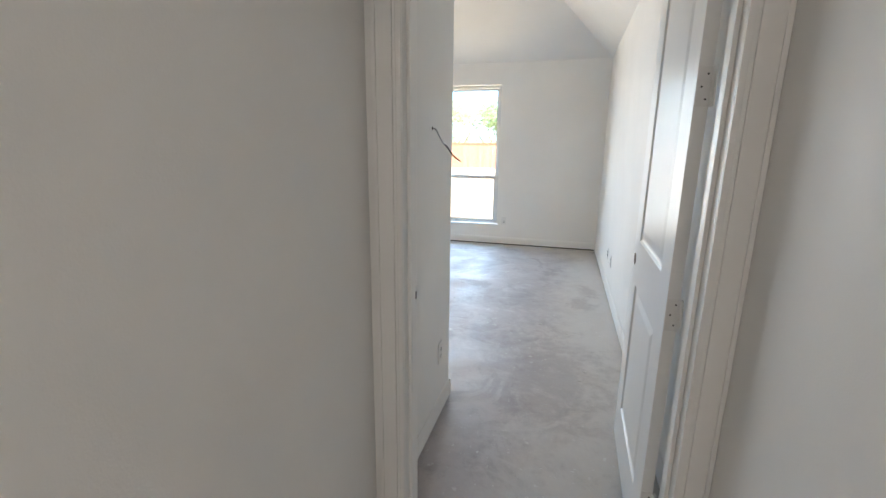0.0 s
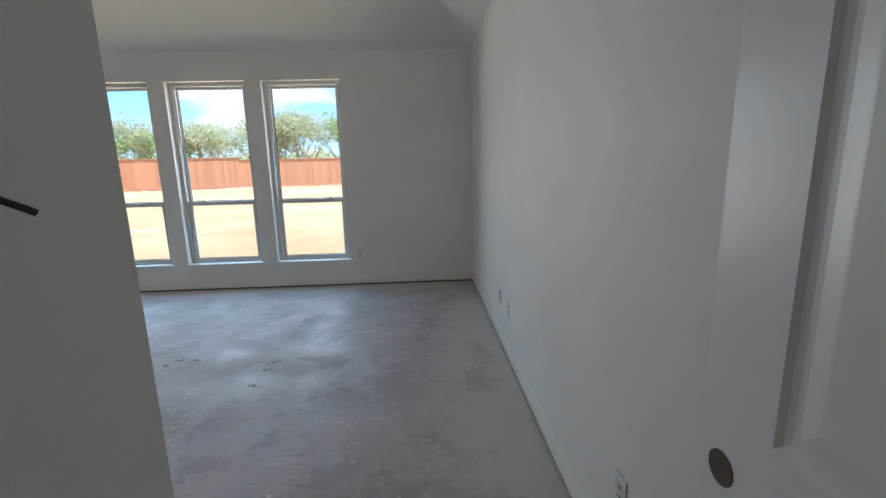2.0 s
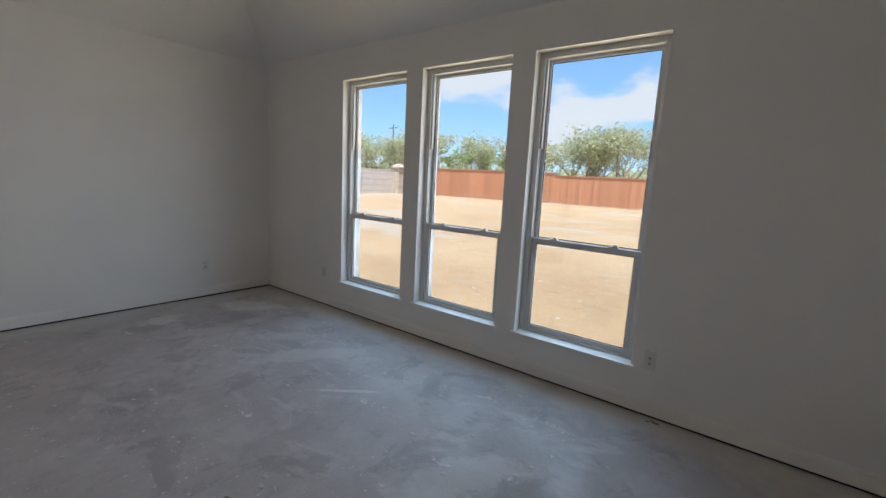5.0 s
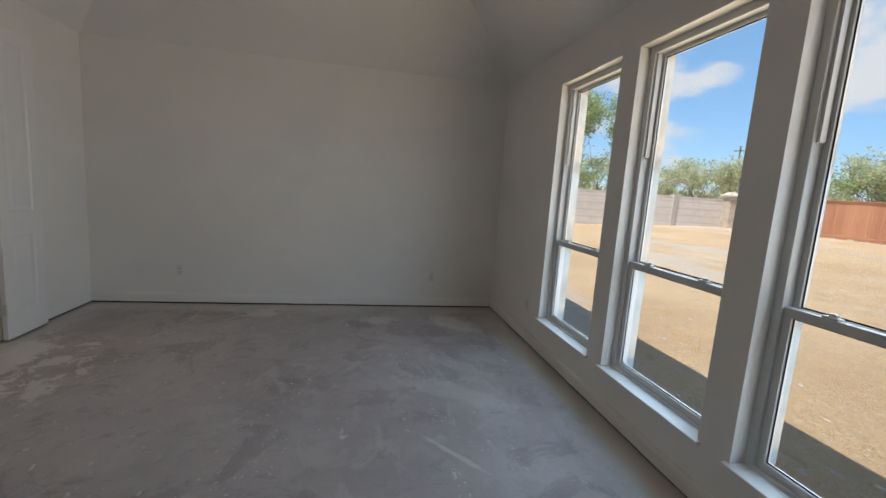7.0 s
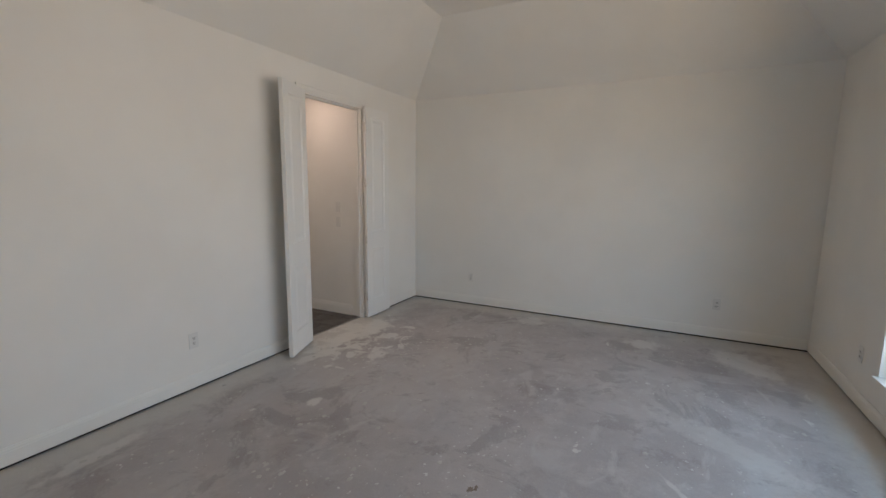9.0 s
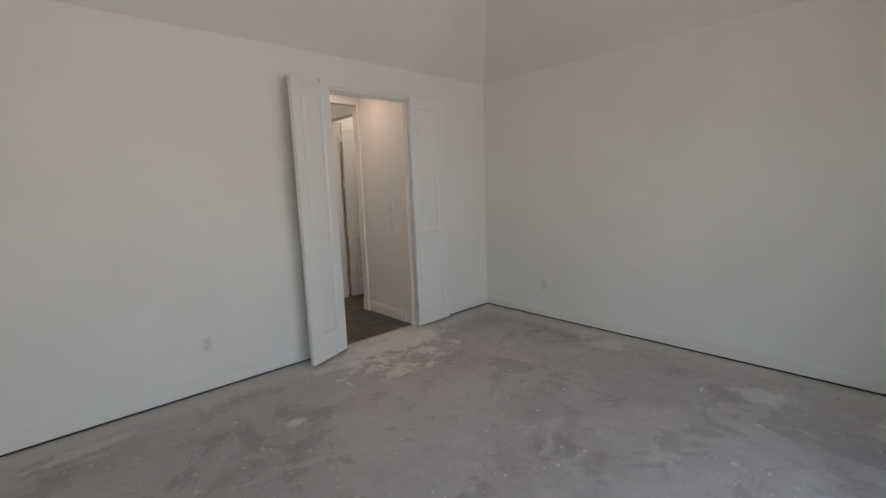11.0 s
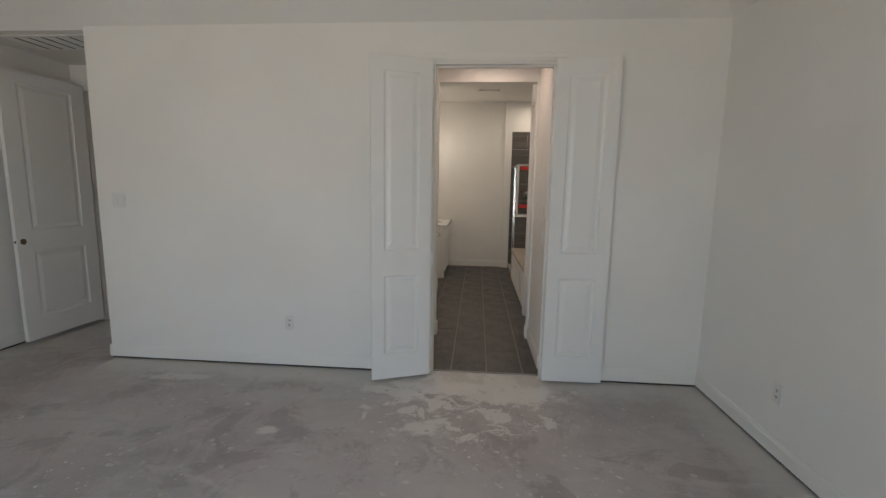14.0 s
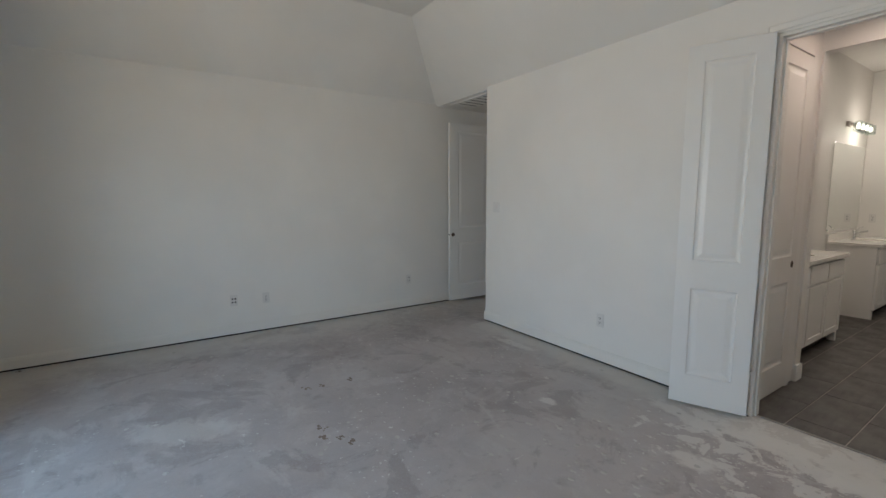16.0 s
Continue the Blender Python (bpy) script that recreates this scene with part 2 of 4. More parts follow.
    where = m.ramp(m.math("ADD", m.noise(1.1, 3), m.math("MULTIPLY", spill, 2.0)), 0.46, 0.62)
    base = m.mix(m.math("MULTIPLY", speck, where), base, (0.62, 0.61, 0.59))
    m.colour(base)
    h = m.math("ADD", m.noise(60, 5), m.math("MULTIPLY", m.noise(5, 6), 1.5))
    m.bump(h, 0.35, 0.003)
    m.rough(m.ramp(m.noise(3, 5), 0.3, 0.7, 0.42, 0.68))
    return m.m


CONCRETE = concrete_floor()


def floor_tile():
    m = Mat("slate_tile", 0.45)
    streak = m.noise(7, 6, 0.6, (3.0, 0.5, 1))
    c = m.mix(m.ramp(streak, 0.3, 0.7), (0.048, 0.043, 0.040), (0.090, 0.081, 0.075))
    c = m.mix(m.math("MULTIPLY", m.random(), 0.35), c, (0.085, 0.078, 0.072))
    c = m.mix(m.ramp(m.noise(4, 6), 0.54, 0.78, 0, 0.45), c, (0.22, 0.205, 0.19))
    m.colour(c)
    m.bump(m.noise(40, 5), 0.15, 0.002)
    m.rough(m.ramp(m.noise(5, 4), 0.3, 0.7, 0.38, 0.6))
    return m.m


TILE = floor_tile()


def simple(name, col, rough=0.5, metal=0.0, vary=0.12, scale=6.0, bump=0.1):
    m = Mat(name, rough, metal)
    m.colour(m.mix(m.ramp(m.noise(scale, 5), 0.3, 0.7), tuple(c * (1 - vary) for c in col), tuple(min(1, c * (1 + vary)) for c in col)))
    m.bump(m.noise(scale * 14, 4), bump, 0.002)
    return m.m


GROUT = simple("grout", (0.33, 0.305, 0.278), 0.9)
# near black: paints the shade in the baseboard gap, also fills the tub platform
NEAR_BLACK = simple("near_black", (0.010, 0.008, 0.007), 0.95)
RAW_WOOD = simple("raw_pine", (0.48, 0.32, 0.17), 0.7)
CHROME = simple("chrome", (0.78, 0.78, 0.80), 0.12, 1.0, 0.03)
NICKEL = simple("painted_hinge", (0.76, 0.745, 0.72), 0.4, 0.0, 0.04)
BORE = simple("bored_wood", (0.10, 0.075, 0.055), 0.8)
DARK = simple("dark_hole", (0.015, 0.013, 0.012), 0.8)
STONE_TOP = simple("white_cultured_marble", (0.80, 0.78, 0.74), 0.18, 0, 0.04, 3)
ACRYLIC = simple("white_acrylic", (0.86, 0.86, 0.86), 0.12, 0, 0.02)
DECK = simple("beige_deck_tile", (0.42, 0.36, 0.30), 0.4)
RED_TAPE = simple("red_tape", (0.70, 0.03, 0.03), 0.5)
BRUSHED = simple("brushed_nickel", (0.46, 0.41, 0.38), 0.35, 1.0, 0.05)
VENT_GREY = simple("grey_vent", (0.34, 0.33, 0.31), 0.6)
CABLE = simple("black_cable", (0.03, 0.028, 0.026), 0.5)
CABLE_PALE = simple("grey_cable", (0.42, 0.41, 0.40), 0.5)
RUBBLE = simple("pale_rubble", (0.38, 0.34, 0.29), 0.9)
CRUMB = simple("plaster_crumb", (0.50, 0.48, 0.45), 0.9)
BROWN_STAIN = simple("mud_crumb", (0.23, 0.18, 0.145), 0.9)
ROOFING = simple("roof_shingle", (0.09, 0.085, 0.08), 0.9)
GALV = simple("weathered_pole", (0.10, 0.085, 0.07), 0.8)


def wall_tile_mat():
    m = Mat("grey_wood_look_tile", 0.35)
    g = m.noise(5, 7, 0.6, (0.35, 0.35, 5.0))
    c = m.mix(m.ramp(g, 0.3, 0.7), (0.060, 0.053, 0.048), (0.135, 0.120, 0.108))
    c = m.mix(m.math("MULTIPLY", m.random(), 0.4), c, (0.15, 0.135, 0.12))
    m.colour(c).bump(g, 0.15, 0.002)
    return m.m


WALL_TILE = wall_tile_mat()


def glass_mat(name, tint=(1, 1, 1)):
    m = bpy.data.materials.new(name)
    m.use_nodes = True
    n, l = m.node_tree.nodes, m.node_tree.links
    n.clear()
    out, mx = n.new("ShaderNodeOutputMaterial"), n.new("ShaderNodeMixShader")
    tr, gl, fr = n.new("ShaderNodeBsdfTransparent"), n.new("ShaderNodeBsdfGlossy"), n.new("ShaderNodeLayerWeight")
    tr.inputs["Color"].default_value = (*tint, 1)
    gl.inputs["Roughness"].default_value = 0.02
    pw, ad = n.new("ShaderNodeMath"), n.new("ShaderNodeMath")
    pw.operation, ad.operation = "POWER", "MULTIPLY_ADD"
    pw.inputs[1].default_value, ad.inputs[1].default_value, ad.inputs[2].default_value = 5.0, 0.6, 0.03
    l.new(fr.outputs["Facing"], pw.inputs[0])
    l.new(pw.outputs[0], ad.inputs[0])
    l.new(ad.outputs[0], mx.inputs[0])
    l.new(tr.outputs[0], mx.inputs[1])
    l.new(gl.outputs[0], mx.inputs[2])
    l.new(mx.outputs[0], out.inputs[0])
    return m


GLASS = glass_mat("window_glass", (0.97, 0.985, 0.98))
SHOWER_GLASS = glass_mat("shower_glass", (0.90, 0.93, 0.92))
MIRROR = Mat("mirror_silver", 0.03, 1.0).colour((0.88, 0.90, 0.89)).m


def glow(name, col, strength):
    m = bpy.data.materials.new(name)
    m.use_nodes = True
    p = m.node_tree.nodes["Principled BSDF"]
    p.inputs["Base Color"].default_value = (0.9, 0.9, 0.9, 1)
    p.inputs["Emission Color"].default_value = (*col, 1)
    p.inputs["Emission Strength"].default_value = strength
    return m


LAMP_GLOW = glow("lit_lamp", (1.0, 0.86, 0.70), 9.0)
BULB_GLOW = glow("lit_bulb", (1.0, 0.84, 0.66), 1.8)


def sand():
    m = Mat("graded_soil", 0.95)
    c = m.mix(m.ramp(m.noise(0.35, 7, 0.6), 0.3, 0.7), (0.43, 0.285, 0.155), (0.54, 0.385, 0.225))
    c = m.mix(m.ramp(m.noise(0.22, 6, 0.6, (0.5, 1.6, 1)), 0.52, 0.60, 0, 0.6), c, (0.46, 0.43, 0.395))
    c = m.mix(m.ramp(m.noise(7, 8, 0.72), 0.55, 0.66, 0, 0.6), c, (0.50, 0.45, 0.38))
    c = m.mix(m.ramp(m.noise(3.2, 8, 0.72), 0.55, 0.72, 0, 0.65), c, (0.25, 0.18, 0.11))
    c = m.mix(m.ramp(m.noise(38, 4, 0.7), 0.58, 0.66, 0, 0.8), c, (0.60, 0.57, 0.52))
    c = m.mix(m.ramp(m.noise(24, 5, 0.75), 0.57, 0.67, 0, 0.8), c, (0.19, 0.14, 0.09))
    m.colour(c)
    m.bump(m.math("ADD", m.noise(14, 8, 0.75), m.noise(1.5, 5)), 1.0, 0.07)
    return m.m


SOIL = sand()


def cedar():
    m = Mat("stained_cedar", 0.75)
    g = m.noise(14, 6, 0.6, (2.5, 2.5, 0.18))
    c = m.mix(m.ramp(g, 0.3, 0.7), (0.42, 0.185, 0.098), (0.56, 0.27, 0.15))
    c = m.mix(m.math("MULTIPLY", m.random(), 0.8), c, (0.32, 0.135, 0.072))
    m.colour(c).bump(g, 0.3, 0.004)
    return m.m


CEDAR = cedar()


def masonry(name, a, b, mortar):
    m = Mat(name, 0.9)
    br = m.n.new("ShaderNodeTexBrick")
    mp = m.n.new("ShaderNodeMapping")
    mp.inputs["Rotation"].default_value = (radians(90), 0, radians(90))
    m.l.new(m.co, mp.inputs["Vector"])
    m.l.new(mp.outputs["Vector"], br.inputs["Vector"])
    for k, v in (("Color1", a), ("Color2", b), ("Mortar", mortar)):
        br.inputs[k].default_value = (*v, 1)
    for k, v in (("Scale", 1.0), ("Mortar Size", 0.022), ("Brick Width", 0.42), ("Row Height", 0.15)):
        br.inputs[k].default_value = v
    m.colour(m.mix(m.ramp(m.noise(3, 6), 0.35, 0.7, 0, 0.5), br.outputs["Color"], (0.46, 0.41, 0.38)))
    m.bump(m.noise(18, 6), 0.6, 0.02)
    return m.m


STONEWALL = masonry("stone_look_concrete", (0.58, 0.53, 0.49), (0.70, 0.645, 0.60), (0.40, 0.365, 0.34))
LIMESTONE = simple("limestone", (0.46, 0.40, 0.33), 0.9, 0, 0.2, 3, 0.4)
VENEER = simple("pale_brick_veneer", (0.50, 0.48, 0.45), 0.9, 0, 0.15, 5, 0.4)
BARK = simple("bark", (0.27, 0.235, 0.19), 0.9, 0, 0.3, 5, 0.6)


def leaf(name, a, b):
    m = Mat(name, 0.7, 0, 0.2)
    c = m.mix(m.island(), a, b)
    m.colour(c)
    tr, mx = m.n.new("ShaderNodeBsdfTranslucent"), m.n.new("ShaderNodeMixShader")
    mx.inputs[0].default_value = 0.6
    m.l.new(c, tr.inputs["Color"])
    m.l.new(m.p.outputs[0], mx.inputs[1])
    m.l.new(tr.outputs[0], mx.inputs[2])
    m.l.new(mx.outputs[0], m.n["Material Output"].inputs[0])
    return m.m


LEAF = leaf("dry_olive_leaves", (0.42, 0.47, 0.27), (0.62, 0.62, 0.45))
LEAF_DARK = leaf("green_leaves", (0.30, 0.39, 0.18), (0.46, 0.53, 0.30))

# ---- mesh helpers ----


def finish(bm, name, mat, parent=None, label="", smooth=False):
    me = bpy.data.meshes.new(name)
    bmesh.ops.recalc_face_normals(bm, faces=bm.faces)
    bm.to_mesh(me)
    bm.free()
    for mm in (mat if isinstance(mat, (list, tuple)) else [mat]):
        me.materials.append(mm)
    if smooth:
        for p in me.polygons:
            p.use_smooth = True
    ob = new(name, me)
    if parent is not None:
        ob.parent = parent
    if label:
        ob["label"] = label
    return ob


def part(name, bm, mat, parent, label="", smooth=False):
    return finish(bm, name, mat, parent, label, smooth)


def structure(name, bm, mat, label, category):
    return tagged(finish(bm, name, mat), label, category, kind="structure")


def thing(name, at, label, category, group="", kind="", rz=0):
    ob = new(name)
    ob.empty_display_size = 0.1
    ob.matrix_basis = pose(*at, 0, 0, rz)
    return tagged(ob, label, category, group, kind)


def box(bm, x0, x1, y0, y1, z0, z1, bevel=0.0):
    vs = [bm.verts.new((x, y, z)) for z in (z0, z1) for y in (y0, y1) for x in (x0, x1)]
    fs = [bm.faces.new([vs[i] for i in q]) for q in ((0, 2, 3, 1), (4, 5, 7, 6), (0, 1, 5, 4), (2, 6, 7, 3), (0, 4, 6, 2), (1, 3, 7, 5))]
    if bevel:
        edges = list({e for f in fs for e in f.edges})
        bmesh.ops.bevel(bm, geom=edges, offset=bevel, segments=2, profile=0.6, affect="EDGES")
    return bm


def boxed(*b, bevel=0.0):
    return box(bmesh.new(), *b, bevel=bevel)


def tube(bm, p, q, r0, r1, n=10, caps=True):
    p, q = Vector(p), Vector(q)
    m = (q - p).to_track_quat("Z", "Y").to_matrix()
    rings = []
    for c, r in ((p, r0), (q, r1)):
        rings.append([bm.verts.new(c + m @ Vector((r * math.cos(k * math.tau / n), r * math.sin(k * math.tau / n), 0))) for k in range(n)])
    for k in range(n):
        bm.faces.new((rings[0][k], rings[0][(k + 1) % n], rings[1][(k + 1) % n], rings[1][k]))
    if caps:
        bm.faces.new(rings[0][::-1])
        bm.faces.new(rings[1])
    return bm


def lathe(bm, prof, n=24, at=(0, 0, 0), axis="z"):
    """Turns a profile of (radius, height) round an axis."""
    def put(r, h, k):
        c, s = r * math.cos(k * math.tau / n), r * math.sin(k * math.tau / n)
        v = {"z": (c, s, h), "y": (c, h, s), "x": (h, c, s)}[axis]
        return bm.verts.new((v[0] + at[0], v[1] + at[1], v[2] + at[2]))
    rings = [[put(max(r, 0.0003), h, k) for k in range(n)] for r, h in prof]
    for a, b in zip(rings, rings[1:]):
        for k in range(n):
            bm.faces.new((a[k], a[(k + 1) % n], b[(k + 1) % n], b[k]))
    bm.faces.new(rings[0][::-1])
    bm.faces.new(rings[-1])
    return bm


def wall(bm, axis, a0, a1, t0, t1, z0, z1, openings=()):
    """A wall along an axis, with openings (a, b, bottom, top) through it."""
    def put(a, b, za, zb):
        if b - a > 1e-4 and zb - za > 1e-4:
            if axis == "x":
                box(bm, a, b, t0, t1, za, zb)
            else:
                box(bm, t0, t1, a, b, za, zb)
    at = a0
    for a, b, zb, zt in sorted(openings):
        put(at, a, z0, z1)
        put(a, b, z0, zb)
        put(a, b, zt, z1)
        at = b
    put(at, a1, z0, z1)
    return bm


def profile_run(bm, p, q, prof, inward):
    """Sweeps a profile of (out, up) from p to q; inward is the way out of the wall."""
    p, q, w = Vector(p), Vector(q), Vector(inward)
    up = Vector((0, 0, 1))
    a = [bm.verts.new(p + w * o + up * h) for o, h in prof]
    b = [bm.verts.new(q + w * o + up * h) for o, h in prof]
    for k in range(len(prof)):
        bm.faces.new((a[k], a[(k + 1) % len(prof)], b[(k + 1) % len(prof)], b[k]))
    bm.faces.new(a[::-1])
    bm.faces.new(b)
    return bm


BASE_PROFILE = [(0.001, 0.014), (0.014, 0.014), (0.014, 0.108), (0.0115, 0.113), (0.0115, 0.124), (0.008, 0.132), (0.006, 0.143), (0.001, 0.145)]


def panel_face(bm, w, h, y, side, panels, stile):
    """One face of a panel door: stiles and rails with sunk, raised-field panels."""
    zs = [0.0] + [z for p in panels for z in p] + [h]
    xs = [0.0, stile, w - stile, w]
    rect = {}

    def v(x, z, d=0.0):
        key = (round(x, 5), round(z, 5), round(d, 5))
        if key not in rect:
            rect[key] = bm.verts.new((x, y - side * d, z))
        return rect[key]
    rings = ((0.0, 0.0), (0.007, 0.0065), (0.017, 0.0085), (0.026, 0.0085), (0.052, 0.003), (0.056, 0.0025))
    for i in range(3):
        for j in range(len(zs) - 1):
            xa, xb, za, zb = xs[i], xs[i + 1], zs[j], zs[j + 1]
            if i == 1 and (za, zb) in panels:
                prev = None
                for o, d in rings:
                    cur = [v(xa + o, za + o, d), v(xb - o, za + o, d), v(xb - o, zb - o, d), v(xa + o, zb - o, d)]
                    if prev:
                        for k in range(4):
                            bm.faces.new((prev[k], prev[(k + 1) % 4], cur[(k + 1) % 4], cur[k]))
                    prev = cur
                bm.faces.new(prev)
            else:
                bm.faces.new((v(xa, za), v(xb, za), v(xb, zb), v(xa, zb)))
    return [v(0, 0), v(w, 0), v(w, h), v(0, h)]


def door_leaf(w, h, stile, panels, thick=0.035):
    """A two-panel door leaf with its hinge edge at x = 0, its faces at y = 0 and y = thick."""
    bm = bmesh.new()
    panel_face(bm, w, h, 0.0, -1, panels, stile)
    panel_face(bm, w, h, thick, 1, panels, stile)
    for q in (((0, 0), (w, 0)), ((0, h), (w, h)), ((0, 0), (0, h)), ((w, 0), (w, h))):
        (xa, za), (xb, zb) = q
        bm.faces.new([bm.verts.new(c) for c in ((xa, 0, za), (xb, 0, zb), (xb, thick, zb), (xa, thick, za))])
    return bm

# ---- structure: bedroom ----
X0, Y0 = -5.955, -4.45                    # west and south faces; east and north are at 0
PLATE_H, TOP_H, INSET = 2.70, 3.38, 0.82
VX, VY = -1.085, -5.40                    # entry recess: its west face and its south face
BX0, BX1 = -4.775, -3.855                 # bath door opening
PX0, PX1 = -4.765, -3.80                  # passage behind the bath door
BY0, BY1 = -9.50, -5.48                   # bathroom, back face and the bath side of its opening
BE = -3.20                                # bathroom east face
BW = -6.75
BATH_H = 3.15

w_open = [(a, b, WZ0 - 0.02, WZ1) for a, b in WINDOWS]
structure("wall_north", wall(bmesh.new(), "x", X0 - 0.12, 0.12, 0.0, 0.12, 0.030, 2.80, w_open), WALL, "off-white painted drywall wall with three tall windows", "wall")
veneer_open = [(a + 0.004, b - 0.004, WZ0 - 0.03, WZ1 - 0.004) for a, b in WINDOWS]
structure("wall_exterior", wall(bmesh.new(), "x", -7.2, 3.2, 0.185, 0.250, -0.7, 2.86, veneer_open), VENEER, "pale brick veneer outside the windows", "wall")
bm = bmesh.new()
wall(bm, "y", -10.6, 0.185, -7.31, -7.2, -0.7, 2.86)
wall(bm, "y", -10.6, 0.185, 3.2, 3.31, -0.7, 2.86)
wall(bm, "x", -7.2, 3.2, -10.6, -10.49, -0.7, 2.86)
structure("wall_exterior_rest", bm, VENEER, "pale brick veneer of the house's other sides", "wall")
bm = bmesh.new()
wall(bm, "y", VY, 0.0, 0.0, 0.12, 0.030, 2.80)
structure("wall_east", bm, WALL, "off-white painted drywall wall", "wall")
structure("wall_west", wall(bmesh.new(), "y", Y0 - 0.12, 0.0, X0 - 0.12, X0, 0.030, 2.80), WALL, "off-white painted drywall wall", "wall")
structure("wall_south", wall(bmesh.new(), "x", X0, VX, Y0 - 0.115, Y0, 0.030, 2.80, [(BX0, BX1, 0.030, 2.437)]), WALL, "off-white drywall wall with a double door opening", "wall")
structure("wall_recess_west", wall(bmesh.new(), "y", VY, Y0 - 0.115, VX - 0.115, VX, 0.030, 2.80), WALL, "off-white drywall wall of the entry recess", "wall")
EX0, EX1 = -0.948, -0.146                 # entry door opening
structure("wall_entry", wall(bmesh.new(), "x", -2.96, 1.6, VY - 0.115, VY, 0.0, 2.80, [(EX0 - 0.018, EX1 + 0.018, 0.0, 2.458)]), WALL, "off-white drywall wall with the entry door opening", "wall")

# near-black strips that paint the shaded gap line under the raised baseboards
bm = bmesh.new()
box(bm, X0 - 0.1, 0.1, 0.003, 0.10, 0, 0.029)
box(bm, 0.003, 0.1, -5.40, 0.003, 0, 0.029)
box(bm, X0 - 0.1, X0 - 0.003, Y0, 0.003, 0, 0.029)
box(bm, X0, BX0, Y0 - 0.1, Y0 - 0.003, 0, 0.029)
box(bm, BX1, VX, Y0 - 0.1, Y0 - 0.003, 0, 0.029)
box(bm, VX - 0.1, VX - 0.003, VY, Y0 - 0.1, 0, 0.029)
structure("baseboard_gap_shade", bm, NEAR_BLACK, "near-black strip that paints the shade under the raised baseboards", "trim")

# floor slab with slight unevenness
structure("floor", boxed(-7.19, 3.19, Y0 - 0.06, 0.18, -0.4, 0.0), CONCRETE, "bare grey concrete slab with plaster dust", "floor")
structure("floor_hall", boxed(-3.07, 3.0, -10.0, Y0 - 0.06, -0.4, 0.0), CONCRETE, "bare grey concrete slab", "floor")

# vaulted tray ceiling: four slopes and a flat
bm = bmesh.new()
lo = [Vector(p) for p in ((X0 - 0.02, Y0 - 0.02, PLATE_H), (0.02, Y0 - 0.02, PLATE_H), (0.02, 0.02, PLATE_H), (X0 - 0.02, 0.02, PLATE_H))]
hi = [Vector(p) for p in ((X0 + INSET, Y0 + INSET, TOP_H), (-INSET, Y0 + INSET, TOP_H), (-INSET, -INSET, TOP_H), (X0 + INSET, -INSET, TOP_H))]
for d in (0.0, 0.10):
    a = [bm.verts.new(p + Vector((0, 0, d))) for p in lo]
    b = [bm.verts.new(p + Vector((0, 0, d))) for p in hi]
    for k in range(4):
        bm.faces.new((a[k], a[(k + 1) % 4], b[(k + 1) % 4], b[k]))
    bm.faces.new(b)
structure("ceiling", bm, CEIL, "off-white vaulted tray ceiling with sloped sides", "ceiling")
structure("ceiling_recess", boxed(VX - 0.05, 0.05, VY - 0.05, Y0 - 0.021, PLATE_H - 0.005, PLATE_H + 0.10), CEIL, "flat off-white ceiling of the entry recess", "ceiling")

# house roof with its eaves
bm = bmesh.new()
ex = (-7.7, 3.7, -11.2, 0.72)
a = [bm.verts.new((x, y, 2.86)) for x, y in ((ex[0], ex[2]), (ex[1], ex[2]), (ex[1], ex[3]), (ex[0], ex[3]))]
b = [bm.verts.new((v.co.x, v.co.y, 3.02)) for v in a]
r = [bm.verts.new((-2.0, -6.5, 6.4)), bm.verts.new((-2.0, -4.2, 6.4))]
for k in range(4):
    bm.faces.new((a[k], a[(k + 1) % 4], b[(k + 1) % 4], b[k]))
bm.faces.new((b[0], b[1], r[0]))
bm.faces.new((b[1], b[2], r[1], r[0]))
bm.faces.new((b[2], b[3], r[1]))
bm.faces.new((b[3], b[0], r[0], r[1]))
structure("roof", bm, ROOFING, "dark shingled hip roof with wide eaves", "roof")
bm = bmesh.new()
box(bm, ex[0], ex[1], 0.250, ex[3], 2.84, 2.86)
structure("soffit", bm, TRIM, "white soffit under the eaves", "trim")

# baseboards
bm = bmesh.new()
for p, q, w in (((X0, 0, 0), (0, 0, 0), (0, -1, 0)), ((0, 0, 0), (0, VY, 0), (-1, 0, 0)), ((X0, Y0, 0), (X0, 0, 0), (1, 0, 0)),
                ((X0, Y0, 0), (BX0 - 0.062, Y0, 0), (0, 1, 0)), ((BX1 + 0.062, Y0, 0), (VX + 0.014, Y0, 0), (0, 1, 0)), ((VX, Y0, 0), (VX, VY, 0), (1, 0, 0))):
    profile_run(bm, p, q, [(o * 0.75, 0.017 + (h - 0.014) * 0.78) for o, h in BASE_PROFILE], w)
structure("baseboard", bm, BASE, "white moulded baseboard raised above the slab", "baseboard")

# ---- windows ----


